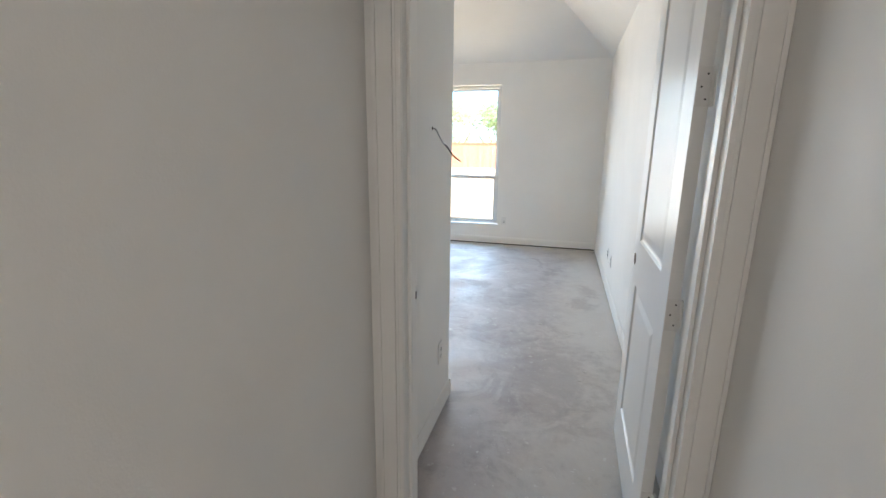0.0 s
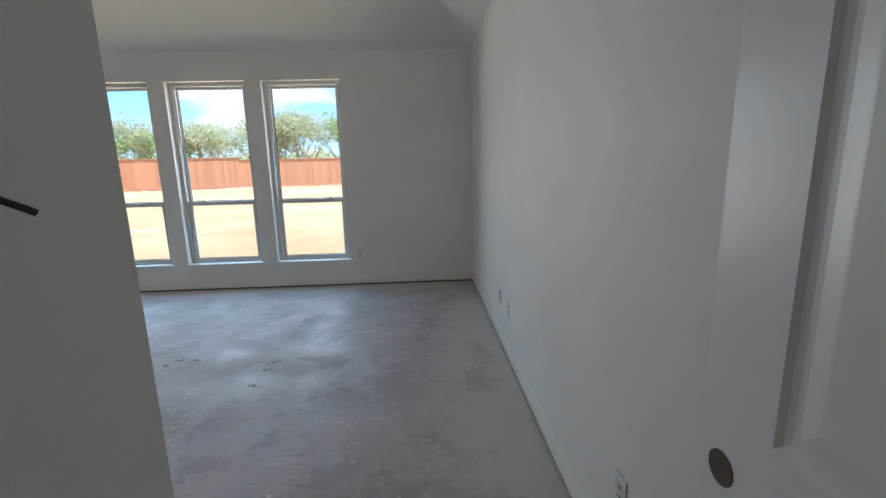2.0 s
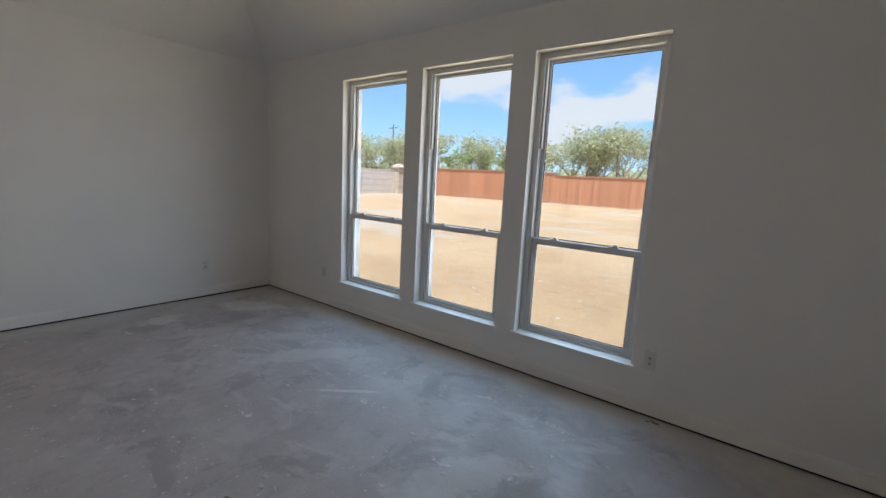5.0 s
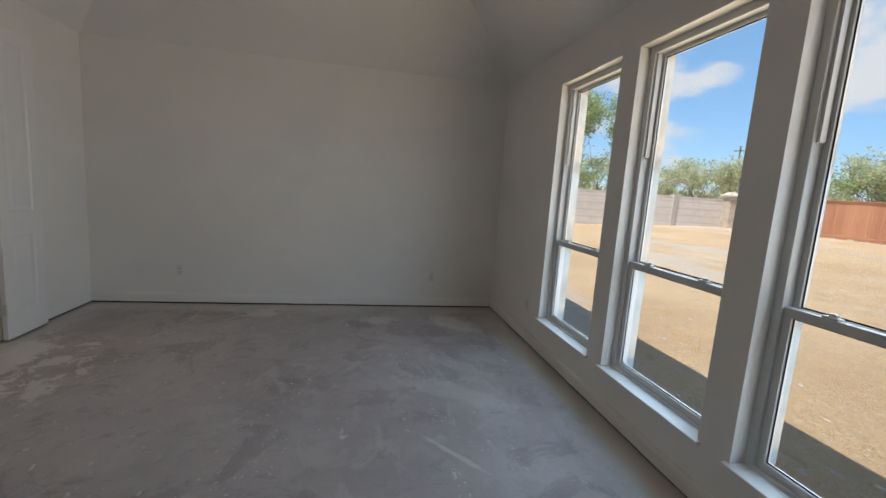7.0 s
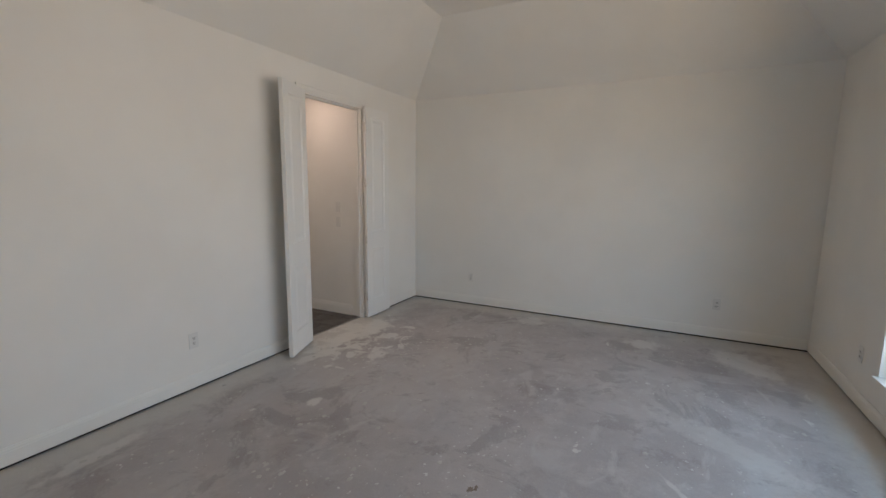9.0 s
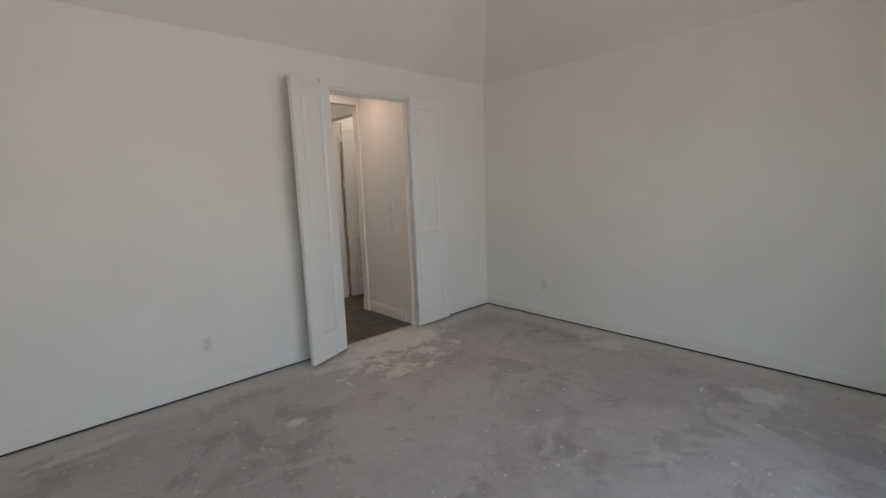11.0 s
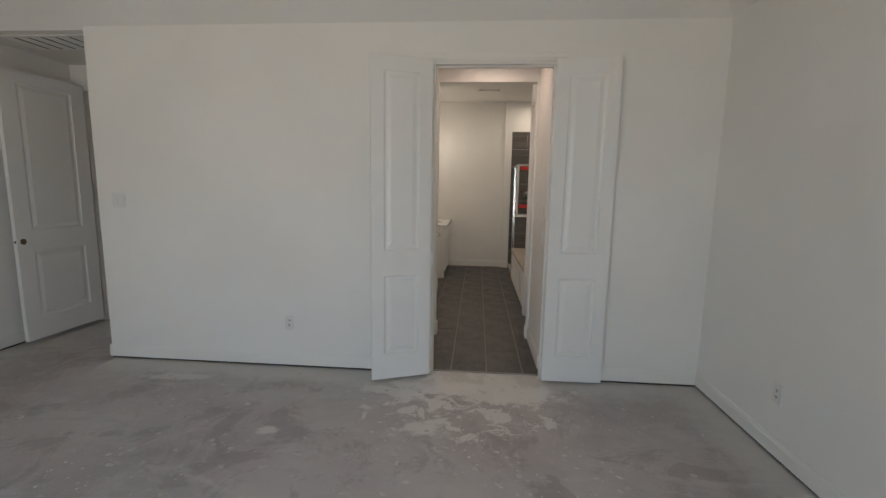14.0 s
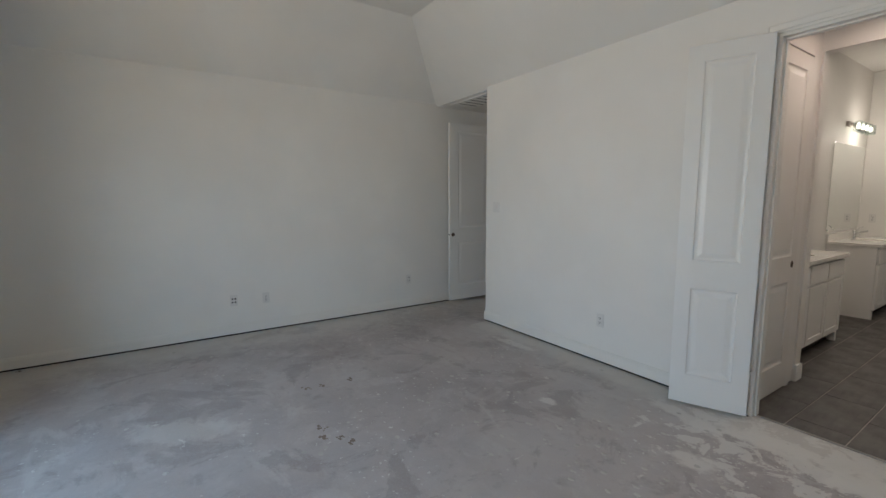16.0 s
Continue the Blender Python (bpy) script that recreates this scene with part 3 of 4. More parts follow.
def window(n, xa, xb):
    w = thing("window_%d" % n, ((xa + xb) / 2, 0, 0), "tall white vinyl single-hung window", "window", "bedroom windows", "structure")
    h = (xb - xa) / 2
    f = 0.042
    bm = bmesh.new()
    for b in ((-h, -h + f, 0.075, 0.17, WZ0, WZ1), (h - f, h, 0.075, 0.17, WZ0, WZ1), (-h + f, h - f, 0.075, 0.17, WZ1 - f, WZ1), (-h + f, h - f, 0.075, 0.17, WZ0 - 0.005, WZ0 + 0.018)):
        box(bm, *b, bevel=0.003)
    part("window_frame", bm, VINYL, w)
    mid = 1.046
    s = 0.028
    bm = bmesh.new()
    xi = h - f
    for b in ((-xi, -xi + s, 0.128, 0.158, mid - 0.02, WZ1 - f), (xi - s, xi, 0.128, 0.158, mid - 0.02, WZ1 - f), (-xi + s, xi - s, 0.128, 0.158, WZ1 - f - 0.022, WZ1 - f), (-xi + s, xi - s, 0.128, 0.158, mid - 0.02, mid + 0.024)):
        box(bm, *b, bevel=0.002)
    up = part("upper_sash", bm, VINYL, w)
    part("pane", boxed(-xi + s, xi - s, 0.141, 0.146, mid + 0.024, WZ1 - f - 0.022), GLASS, up).visible_shadow = False
    bm = bmesh.new()
    s2 = 0.036
    for b in ((-xi, -xi + s2, 0.090, 0.124, WZ0 + 0.018, mid + 0.022), (xi - s2, xi, 0.090, 0.124, WZ0 + 0.018, mid + 0.022), (-xi + s2, xi - s2, 0.090, 0.124, WZ0 + 0.018, WZ0 + 0.052), (-xi + s2, xi - s2, 0.086, 0.124, mid - 0.018, mid + 0.022)):
        box(bm, *b, bevel=0.002)
    lower = part("lower_sash", bm, VINYL, w)
    part("pane", boxed(-xi + s2, xi - s2, 0.104, 0.109, WZ0 + 0.052, mid - 0.018), GLASS, lower).visible_shadow = False
    for name, ya, yb, o, z0, z1 in (("gasket", 0.139, 0.1405, s, mid + 0.024, WZ1 - f - 0.022), ("gasket", 0.102, 0.1035, s2, WZ0 + 0.052, mid - 0.018)):
        bm = bmesh.new()
        g = 0.006
        for b in ((-xi + o, -xi + o + g, z0, z1), (xi - o - g, xi - o, z0, z1), (-xi + o + g, xi - o - g, z0, z0 + g), (-xi + o + g, xi - o - g, z1 - g, z1)):
            box(bm, b[0], b[1], ya, yb, b[2], b[3])
        part(name, bm, DARK, up if o == s else lower, "dark glazing gasket")
    for sx in (-0.22, 0.22):
        bm = boxed(sx - 0.03, sx + 0.03, 0.088, 0.120, mid + 0.022, mid + 0.032, bevel=0.003)
        box(bm, sx - 0.012, sx + 0.02, 0.096, 0.112, mid + 0.032, mid + 0.044, bevel=0.003)
        part("sash_lock", bm, VINYL, lower)
    for sx in (-1, 1):
        x = sx * (xi - 0.007)
        part("jamb_cover", boxed(x - 0.007, x + 0.007, 0.092, 0.122, 1.74, WZ1 - f), VINYL, w)
    bm = boxed(-h - 0.022, h + 0.022, -0.028, 0.001, WZ0 - 0.020, WZ0, bevel=0.004)
    box(bm, -h + 0.001, h - 0.001, -0.004, 0.076, WZ0 - 0.020, WZ0 - 0.001)
    part("window_sill", bm, TRIM, w)
    return w


for n, (xa, xb) in enumerate(WINDOWS):
    window(n + 1, xa, xb)

# ---- doors ----


def hinge(z, jamb_plate=True):
    """A butt hinge: a plate on the leaf's hinge edge, a knuckle, and a plate that reaches to the jamb."""
    bm = boxed(-0.0022, -0.0004, 0.001, 0.033, z - 0.05, z + 0.05)
    if jamb_plate:
        box(bm, -0.034, -0.003, -0.0035, -0.0015, z - 0.05, z + 0.05)
    else:
        box(bm, -0.0022, -0.0004, 0.034, 0.050, z - 0.05, z + 0.05)
    for k in range(3):
        tube(bm, (-0.005, -0.004, z - 0.05 + k * 0.034), (-0.005, -0.004, z - 0.018 + k * 0.034), 0.0062, 0.0062, 8)
    return bm


def add_hinges(d, heights, jamb_plate=True):
    for z in heights:
        h = part("hinge", hinge(z, jamb_plate), NICKEL, d, "white-sprayed steel hinge")
        for y, dz in ((0.010, 0.032), (0.022, 0.0), (0.010, -0.032)):
            lathe(bm := bmesh.new(), [(0.0028, -0.0030), (0.0028, -0.0021)], 8, (0, y, z + dz), "x")
            part("screw", bm, DARK, h)


def casing_set(x0, x1, top, y, way, w=0.062):
    """Moulded casing round an opening in a wall along x; y is the wall's face and way the side that it stands on."""
    bm = bmesh.new()
    prof = ((0.0, w * 0.18, 0.0105), (w * 0.18, w * 0.30, 0.0085), (w * 0.30, w * 0.86, 0.0135), (w * 0.86, w, 0.0165))
    for a, b, d in prof:
        ya, yb = sorted((y + way * 0.001, y + way * d))
        box(bm, x0 - b, x0 - a, ya, yb, 0.012, top + a, bevel=0.0028)
        box(bm, x1 + a, x1 + b, ya, yb, 0.012, top + a, bevel=0.0015)
        box(bm, x0 - b, x1 + b, ya, yb, top + a, top + b, bevel=0.0015)
    return bm


def jamb_set(x0, x1, top, ya, yb, stop):
    """Side and head jambs with their stops; the clear opening runs from x0 to x1."""
    bm = bmesh.new()
    box(bm, x0 - 0.018, x0, ya, yb, 0.004, top + 0.018)
    box(bm, x1, x1 + 0.018, ya, yb, 0.004, top + 0.018)
    box(bm, x0, x1, ya, yb, top, top + 0.018)
    sa, sb = stop
    box(bm, x0, x0 + 0.011, sa, sb, 0.004, top - 0.011, bevel=0.002)
    box(bm, x1 - 0.011, x1, sa, sb, 0.004, top - 0.011, bevel=0.002)
    box(bm, x0, x1, sa, sb, top - 0.011, top, bevel=0.002)
    return bm


LEAF_H = 2.418
PANELS = [(0.205, 0.820), (1.015, 2.315)]

# bath double door: two narrow leaves that open into the bedroom
structure("door_casing", casing_set(BX0, BX1, 2.437, Y0, 1), TRIM, "white moulded casing round the double door", "trim")
structure("door_casing", casing_set(BX0, BX1, 2.437, Y0 - 0.115, -1), TRIM, "white moulded casing on the passage side", "trim")
structure("door_jamb", jamb_set(BX0 + 0.018, BX1 - 0.018, 2.418, Y0 - 0.115, Y0 + 0.002, (Y0 - 0.085, Y0 - 0.040)), TRIM, "white door jamb with stops", "trim")
bath_leaf = door_leaf(0.457, LEAF_H, 0.094, PANELS)
d = thing("door_1", (-3.848, Y0 + 0.023, 0.020), "narrow white two-panel double door leaf standing ajar from the wall", "door", "bath double door", "structure", 22.0)
body = part("leaf", bath_leaf, DOOR, d)
add_hinges(d, (0.25, 0.93, 1.58, 2.2))
d = thing("door_2", (-4.754, Y0 + 0.070, 0.018), "narrow white two-panel double door leaf folded back to the wall", "door", "bath double door", "structure", 181.0)
part("leaf", door_leaf(0.457, LEAF_H, 0.094, PANELS), DOOR, d)
add_hinges(d, (0.25, 0.93, 1.58, 2.2), False)

# entry door, open against the east wall
structure("door_casing", casing_set(EX0, EX1, 2.440, VY - 0.115, -1, 0.083), TRIM, "white moulded casing of the entry door", "trim")
structure("door_casing", casing_set(EX0, EX1, 2.440, VY, 1, 0.060), TRIM, "white moulded casing inside the recess", "trim")
structure("door_jamb", jamb_set(EX0, EX1, 2.440, VY - 0.115, VY + 0.002, (VY - 0.080, VY - 0.040)), TRIM, "white entry door jamb with stops", "trim")
d = thing("door_3", (EX1 - 0.004, VY + 0.062, 0.048), "white two-panel entry door standing open, knob not yet fitted", "door", kind="structure", rz=88.7)
body = part("leaf", door_leaf(0.775, LEAF_H, 0.138, PANELS), DOOR, d)
bm = bmesh.new()
lathe(bm, [(0.027, -0.0012), (0.027, 0.0362)], 24, (0.722, 0, 0.920), "y")
part("knob_bore", bm, BORE, body, "dark round hole for the missing knob")
lathe(bm2 := bmesh.new(), [(0.011, 0.7735), (0.011, 0.7758)], 16, (0, 0.0175, 0.920), "x")
part("latch_bore", bm2, DARK, body, "small dark latch hole")
add_hinges(d, (0.25, 0.92, 1.56, 2.2))
strike = thing("strike_plate", (EX0, VY - 0.012, 0.972), "dark strike hole in the white door jamb", "door hardware")
part("plate", boxed(0.0005, 0.002, -0.013, 0.013, -0.03, 0.03), NICKEL, strike)
part("hole", boxed(0.0018, 0.0026, -0.006, 0.006, -0.013, 0.013), BORE, strike)

# ---- passage and bathroom ----
bm = bmesh.new()
wall(bm, "y", BY1, Y0 - 0.115, PX1, PX1 + 0.115, 0.0, BATH_H, [(-5.19, -4.62, 0.0, 2.45)])
structure("wall_passage_east", bm, WALL, "off-white drywall wall with a closet door", "wall")
structure("wall_passage_west", wall(bmesh.new(), "y", -5.38, Y0 - 0.115, PX0 - 0.115, PX0, 0.0, BATH_H), WALL, "off-white drywall wall with light switches", "wall")
structure("wall_passage_header", wall(bmesh.new(), "x", BW, BE + 0.1, BY1, -5.38, 0.0, BATH_H, [(PX0 + 0.02, PX1 - 0.015, 0.0, 2.515)]), WALL, "off-white drywall opening into the bathroom", "wall")
structure("ceiling_passage", boxed(PX0 - 0.1, PX1 + 0.1, -5.38, Y0 - 0.115, 2.68, 2.8), CEIL, "flat off-white ceiling", "ceiling")
structure("ceiling_bath", boxed(BW - 0.1, BE + 0.1, BY0 - 0.1, BY1, BATH_H, BATH_H + 0.1), CEIL, "flat off-white bathroom ceiling", "ceiling")
structure("wall_bath_back", wall(bmesh.new(), "x", BW - 0.1, BE + 0.1, BY0 - 0.12, BY0, 0.0, BATH_H), WALL, "off-white drywall wall", "wall")
structure("wall_bath_return", boxed(-4.83, -4.70, BY0, BY0 + 0.07, 0.0, BATH_H), WALL, "short drywall return beside the shower", "wall")
structure("wall_bath_east", wall(bmesh.new(), "y", BY0, BY1, BE, BE + 0.12, 0.0, BATH_H), WALL, "off-white drywall wall behind the vanities", "wall")
structure("wall_bath_far_west", wall(bmesh.new(), "y", BY0, BY1, BW - 0.12, BW, 0.0, BATH_H), WALL, "off-white drywall wall", "wall")
BPX = -4.81
structure("wall_bath_west", wall(bmesh.new(), "y", -6.32, BY1, BPX - 0.115, BPX, 0.0, BATH_H, [(-6.196, -5.544, 0.0, 2.45)]), WALL, "off-white drywall wall with an open door", "wall")
structure("wall_alcove", wall(bmesh.new(), "x", BW, BPX - 0.115, -6.435, -6.32, 0.0, BATH_H), WALL, "off-white drywall wall at the tub's end", "wall")
bm = bmesh.new()
for p, q, w in (((PX0, -5.38, 0), (PX0, Y0 - 0.177, 0), (1, 0, 0)), ((PX0 + 0.02, BY1, 0), (PX0 + 0.02, -5.38, 0), (1, 0, 0)), ((PX0, -5.38, 0), (PX0 + 0.034, -5.38, 0), (0, 1, 0)),
                ((PX1 - 0.015, BY1, 0), (PX1 - 0.015, -5.38, 0), (-1, 0, 0)), ((PX1 - 0.029, -5.38, 0), (PX1 + 0.1, -5.38, 0), (0, 1, 0)), ((PX1 - 0.029, BY1, 0), (PX1 + 0.1, BY1, 0), (0, -1, 0)),
                ((-4.70, BY0, 0), (BE - 0.5, BY0, 0), (0, 1, 0)), ((-4.83, BY0 + 0.07, 0), (-4.686, BY0 + 0.07, 0), (0, 1, 0)), ((-4.70, BY0, 0), (-4.70, BY0 + 0.07, 0), (1, 0, 0)), ((BPX, -6.32, 0), (BPX, -6.24, 0), (1, 0, 0)), ((BPX, -6.32, 0), (BPX - 0.115, -6.32, 0), (0, -1, 0))):
    profile_run(bm, p, q, [(o, h - 0.010) for o, h in BASE_PROFILE], w)
structure("baseboard_bath", bm, TRIM, "white moulded baseboard on tile", "baseboard")

# closet door in the passage, shut, and its casing
d = thing("door_4", (PX1 + 0.02, -5.185, 0.02), "white two-panel passage door, closed, knob not yet fitted", "door", kind="structure", rz=90)
body = part("leaf", door_leaf(0.56, LEAF_H, 0.10, PANELS), BASE, d)
lathe(bm := bmesh.new(), [(0.026, -0.001), (0.026, 0.0355)], 20, (0.075, 0, 0.95), "y")
part("knob_bore", bm, BORE, body, "dark round hole for the missing knob")
bm = bmesh.new()
box(bm, PX1 - 0.014, PX1 - 0.001, -5.255, -5.19, 0.0, 2.515, bevel=0.003)
box(bm, PX1 - 0.014, PX1 - 0.001, -4.62, -4.572, 0.0, 2.515, bevel=0.003)
box(bm, PX1 - 0.014, PX1 - 0.001, -5.19, -4.62, 2.45, 2.515, bevel=0.003)
structure("door_casing", bm, TRIM, "white casing of the passage door", "trim")

# open door into the side room off the bath
bm = bmesh.new()
for b in ((-6.24, -6.18, 0.0, 2.51), (-5.56, -5.50, 0.0, 2.51), (-6.18, -5.56, 2.45, 2.51)):
    box(bm, BPX + 0.001, BPX + 0.014, b[0], b[1], b[2], b[3], bevel=0.003)
box(bm, BPX - 0.117, BPX + 0.001, -6.196, -6.18, 0.0, 2.45)
box(bm, BPX - 0.117, BPX + 0.001, -5.56, -5.544, 0.0, 2.45)
structure("door_casing", bm, TRIM, "white casing of the side door", "trim")
d = thing("door_5", (BPX - 0.160, -6.150, 0.016), "white two-panel side door standing open into a dark room", "door", kind="structure", rz=183)
part("leaf", door_leaf(0.60, LEAF_H, 0.10, PANELS), DOOR, d)
add_hinges(d, (0.25, 0.93, 1.58, 2.2))

# tub with its panelled skirt
TX = -4.825
tub = thing("bathtub", (TX, -7.51, 0), "white drop-in bathtub in a beige deck with a panelled skirt", "bathtub")
bm = boxed(-0.02, 0.0, -0.77, 1.18, 0.0, 0.515)
part("skirt", bm, TRIM, tub)
for k in range(5):
    y = -0.74 + k * 0.37
    bm = bmesh.new()
    for b in ((y, y + 0.34, 0.06, 0.10), (y, y + 0.34, 0.45, 0.49), (y, y + 0.035, 0.10, 0.45), (y + 0.305, y + 0.34, 0.10, 0.45)):
        box(bm, 0.0, 0.014, *b, bevel=0.003)
    part("skirt_panel", bm, TRIM, tub)
part("corner_post", boxed(-0.06, 0.018, -0.79, -0.765, 0.0, 0.515), RAW_WOOD, tub, "bare pine edge")
part("deck_trim", boxed(-0.02, 0.022, -0.785, 1.18, 0.500, 0.520), RAW_WOOD, tub, "bare wood edge under the deck")
part("deck", boxed(-1.9, 0.028, -0.79, 1.18, 0.521, 0.545, bevel=0.003), DECK, tub)
bm = bmesh.new()
prof = [(0.40, 0.0), (0.46, 0.03), (0.50, 0.075), (0.49, 0.095), (0.46, 0.095), (0.42, 0.02), (0.2, -0.1)]
lathe(bm, prof, 40)
for v in bm.verts:
    v.co.x *= 0.86
    v.co.y *= 1.35
    v.co += Vector((-0.62, 0.18, 0.545))
part("basin", bm, ACRYLIC, tub, smooth=True)
part("platform", boxed(-1.9, -0.02, -0.77, 1.18, 0.0, 0.52), NEAR_BLACK, tub)

# shower: tiled knee wall, glass and tiled back
KY = -8.30
shower = thing("shower", (-4.84, KY, 0), "glass shower with red tape on a dark tiled knee wall", "shower")
part("knee_wall", boxed(-1.9, 0.0, -0.10, -0.006, 0.0, 1.065), GROUT, shower)
part("cap", boxed(-1.9, 0.02, -0.12, 0.014, 1.066, 1.088, bevel=0.004), STONE_TOP, shower, "white stone cap")


def frame_bars(bm, x0, x1, y0, y1, z0, z1, t):
    for b in ((x0, x1, y0, y1, z0, z0 + t), (x0, x1, y0, y1, z1 - t, z1)):
        box(bm, *b, bevel=0.003)
    if x1 - x0 > y1 - y0:
        box(bm, x0, x0 + t, y0, y1, z0 + t, z1 - t, bevel=0.003)
        box(bm, x1 - t, x1, y0, y1, z0 + t, z1 - t, bevel=0.003)
    else:
        box(bm, x0, x1, y0, y0 + t, z0 + t, z1 - t, bevel=0.003)
        box(bm, x0, x1, y1 - t, y1, z0 + t, z1 - t, bevel=0.003)
    return bm


part("panel_frame", frame_bars(bmesh.new(), -1.1, -0.02, -0.075, -0.045, 1.089, 1.93, 0.028), CHROME, shower, "chrome frame")
part("pane", boxed(-1.072, -0.048, -0.062, -0.056, 1.117, 1.902), SHOWER_GLASS, shower)
part("door_frame", frame_bars(bmesh.new(), -0.045, -0.020, -1.27, -0.11, 0.08, 1.93, 0.026), CHROME, shower, "chrome frame")
part("door_pane", boxed(-0.036, -0.030, -1.24, -0.14, 0.11, 1.90), SHOWER_GLASS, shower)
part("door_bar", boxed(-0.05, -0.012, -0.66, -0.62, 0.106, 1.904, bevel=0.004), CHROME, shower, "chrome upright")
part("curb", boxed(-0.10, 0.0, -1.275, -0.105, 0.0, 0.08, bevel=0.004), STONE_TOP, shower)
for z in (1.215, 1.84):
    part("tape", boxed(-1.05, -0.07, -0.0555, -0.054, z, z + 0.055), RED_TAPE, shower, "red packing tape")
tap = thing("shower_valve", (-5.15, BY0 + 0.016, 1.42), "chrome shower lever on the tiled wall", "faucet")
lathe(bm := bmesh.new(), [(0.075, 0.0), (0.07, 0.012), (0.03, 0.02), (0.025, 0.06), (0.012, 0.065)], 24, (0, 0, 0), "y")
part("plate", bm, CHROME, tap, smooth=True)
tube(bm := bmesh.new(), (0, 0.055, 0), (0.09, 0.07, 0.02), 0.012, 0.008)
part("lever", bm, CHROME, tap, smooth=True)

# vanities
def vanity(at, w, label):
    """Cabinet with its front at x = 0, its south end at y = 0; doors and legs along y."""
    v = thing("vanity_cabinet", at, label, "vanity", "bathroom vanities")
    part("body", boxed(0.022, 0.49, 0.0, w, 0.10, 0.875), CABINET, v)
    part("toe_kick", boxed(0.08, 0.48, 0.02, w - 0.02, 0.0, 0.10), DARK, v, "dark toe space")
    for y in (0.0, w - 0.045):
        part("leg", boxed(0.012, 0.075, y, y + 0.045, 0.0, 0.10, bevel=0.003), CABINET, v)
        part("end_foot", boxed(0.40, 0.485, y, y + 0.045, 0.0, 0.10), CABINET, v)
    part("end_panel", boxed(0.022, 0.488, w - 0.016, w - 0.001, 0.0, 0.0995), CABINET, v)
    n = max(2, round(w / 0.42))
    s = w / n
    for k in range(n):
        y0, y1 = k * s + 0.012, (k + 1) * s - 0.012
        bm = boxed(0.004, 0.0215, y0, y1, 0.125, 0.66, bevel=0.002)
        for b in ((y0, y0 + 0.055, 0.125, 0.66), (y1 - 0.055, y1, 0.125, 0.66), (y0 + 0.055, y1 - 0.055, 0.125, 0.18), (y0 + 0.055, y1 - 0.055, 0.605, 0.66)):
            box(bm, -0.004, 0.006, *b, bevel=0.0015)
        part("door", bm, CABINET, v)
        part("drawer_front", boxed(-0.002, 0.0215, y0, y1, 0.69, 0.85, bevel=0.003), CABINET, v)
    return v


VF = -3.69
vanity((VF, -6.94, 0), 1.42, "white shaker vanity cabinet under a white stone top")
vanity((VF, BY0 + 0.005, 0), 1.27, "white shaker vanity cabinet in the bathroom corner")


def vanity_top(y0, y1):
    t = thing("countertop", (VF, y0, 0.877), "white cultured-marble vanity top with an integral basin", "countertop", "bathroom vanity tops")
    w = y1 - y0
    c = w / 2
    bm = bmesh.new()
    for b in ((-0.025, 0.487, 0, c - 0.23), (-0.025, 0.487, c + 0.23, w), (-0.025, 0.10, c - 0.23, c + 0.23), (0.40, 0.487, c - 0.23, c + 0.23)):
        box(bm, *b, 0.0, 0.035, bevel=0.004)
    part("slab", bm, STONE_TOP, t)
    part("basin", boxed(0.10, 0.40, c - 0.23, c + 0.23, -0.0, 0.008), STONE_TOP, t)
    part("backsplash", boxed(0.466, 0.487, 0.001, w, 0.036, 0.125, bevel=0.003), STONE_TOP, t)
    return t


vanity_top(-6.955, -5.50)
vanity_top(BY0 + 0.002, -8.205)
f = thing("faucet", (BE - 0.11, -8.86, 0.912), "chrome single-lever vanity faucet", "faucet")
lathe(bm := bmesh.new(), [(0.028, 0), (0.026, 0.01), (0.018, 0.02), (0.017, 0.10), (0.012, 0.115)], 20)
part("body", bm, CHROME, f, smooth=True)
tube(bm := bmesh.new(), (0, 0, 0.07), (-0.13, 0, 0.115), 0.013, 0.009)
part("spout", bm, CHROME, f, smooth=True)
tube(bm := bmesh.new(), (0, 0, 0.11), (-0.07, -0.05, 0.165), 0.006, 0.005)
part("lever", bm, CHROME, f, smooth=True)
m = thing("wall_mirror", (BE - 0.004, -8.76, 1.04), "large frameless wall mirror above the vanity", "mirror")
part("glass", boxed(-0.006, 0.0, -0.66, 0.62, 0.0, 1.09), MIRROR, m)

vl = thing("vanity_light", (BE, -8.88, 2.38), "chrome bath bar light with four lit glass shades", "lamp")
part("back_bar", boxed(-0.03, -0.001, -0.36, 0.36, -0.03, 0.03, bevel=0.005), BRUSHED, vl)
for k in range(4):
    y = -0.27 + k * 0.18
    tube(bm := bmesh.new(), (-0.03, y, 0), (-0.10, y, 0.0), 0.011, 0.011)
    part("arm", bm, CHROME, vl, smooth=True)
    lathe(bm := bmesh.new(), [(0.018, 0.03), (0.05, 0.015), (0.052, -0.10), (0.048, -0.10), (0.046, 0.01)], 20, (-0.10, y, 0))
    sh = part("shade", bm, SHOWER_GLASS, vl, "clear glass shade", smooth=True)
    lathe(bm := bmesh.new(), [(0.010, 0.01), (0.018, -0.03), (0.019, -0.05), (0.010, -0.068)], 16, (-0.10, y, 0))
    part("bulb", bm, BULB_GLOW, sh, "lit bulb", smooth=True)
point_lamp("vanity_light_lamp", (BE - 0.26, -8.88, 2.29), 3.0, WARM, 0.12)

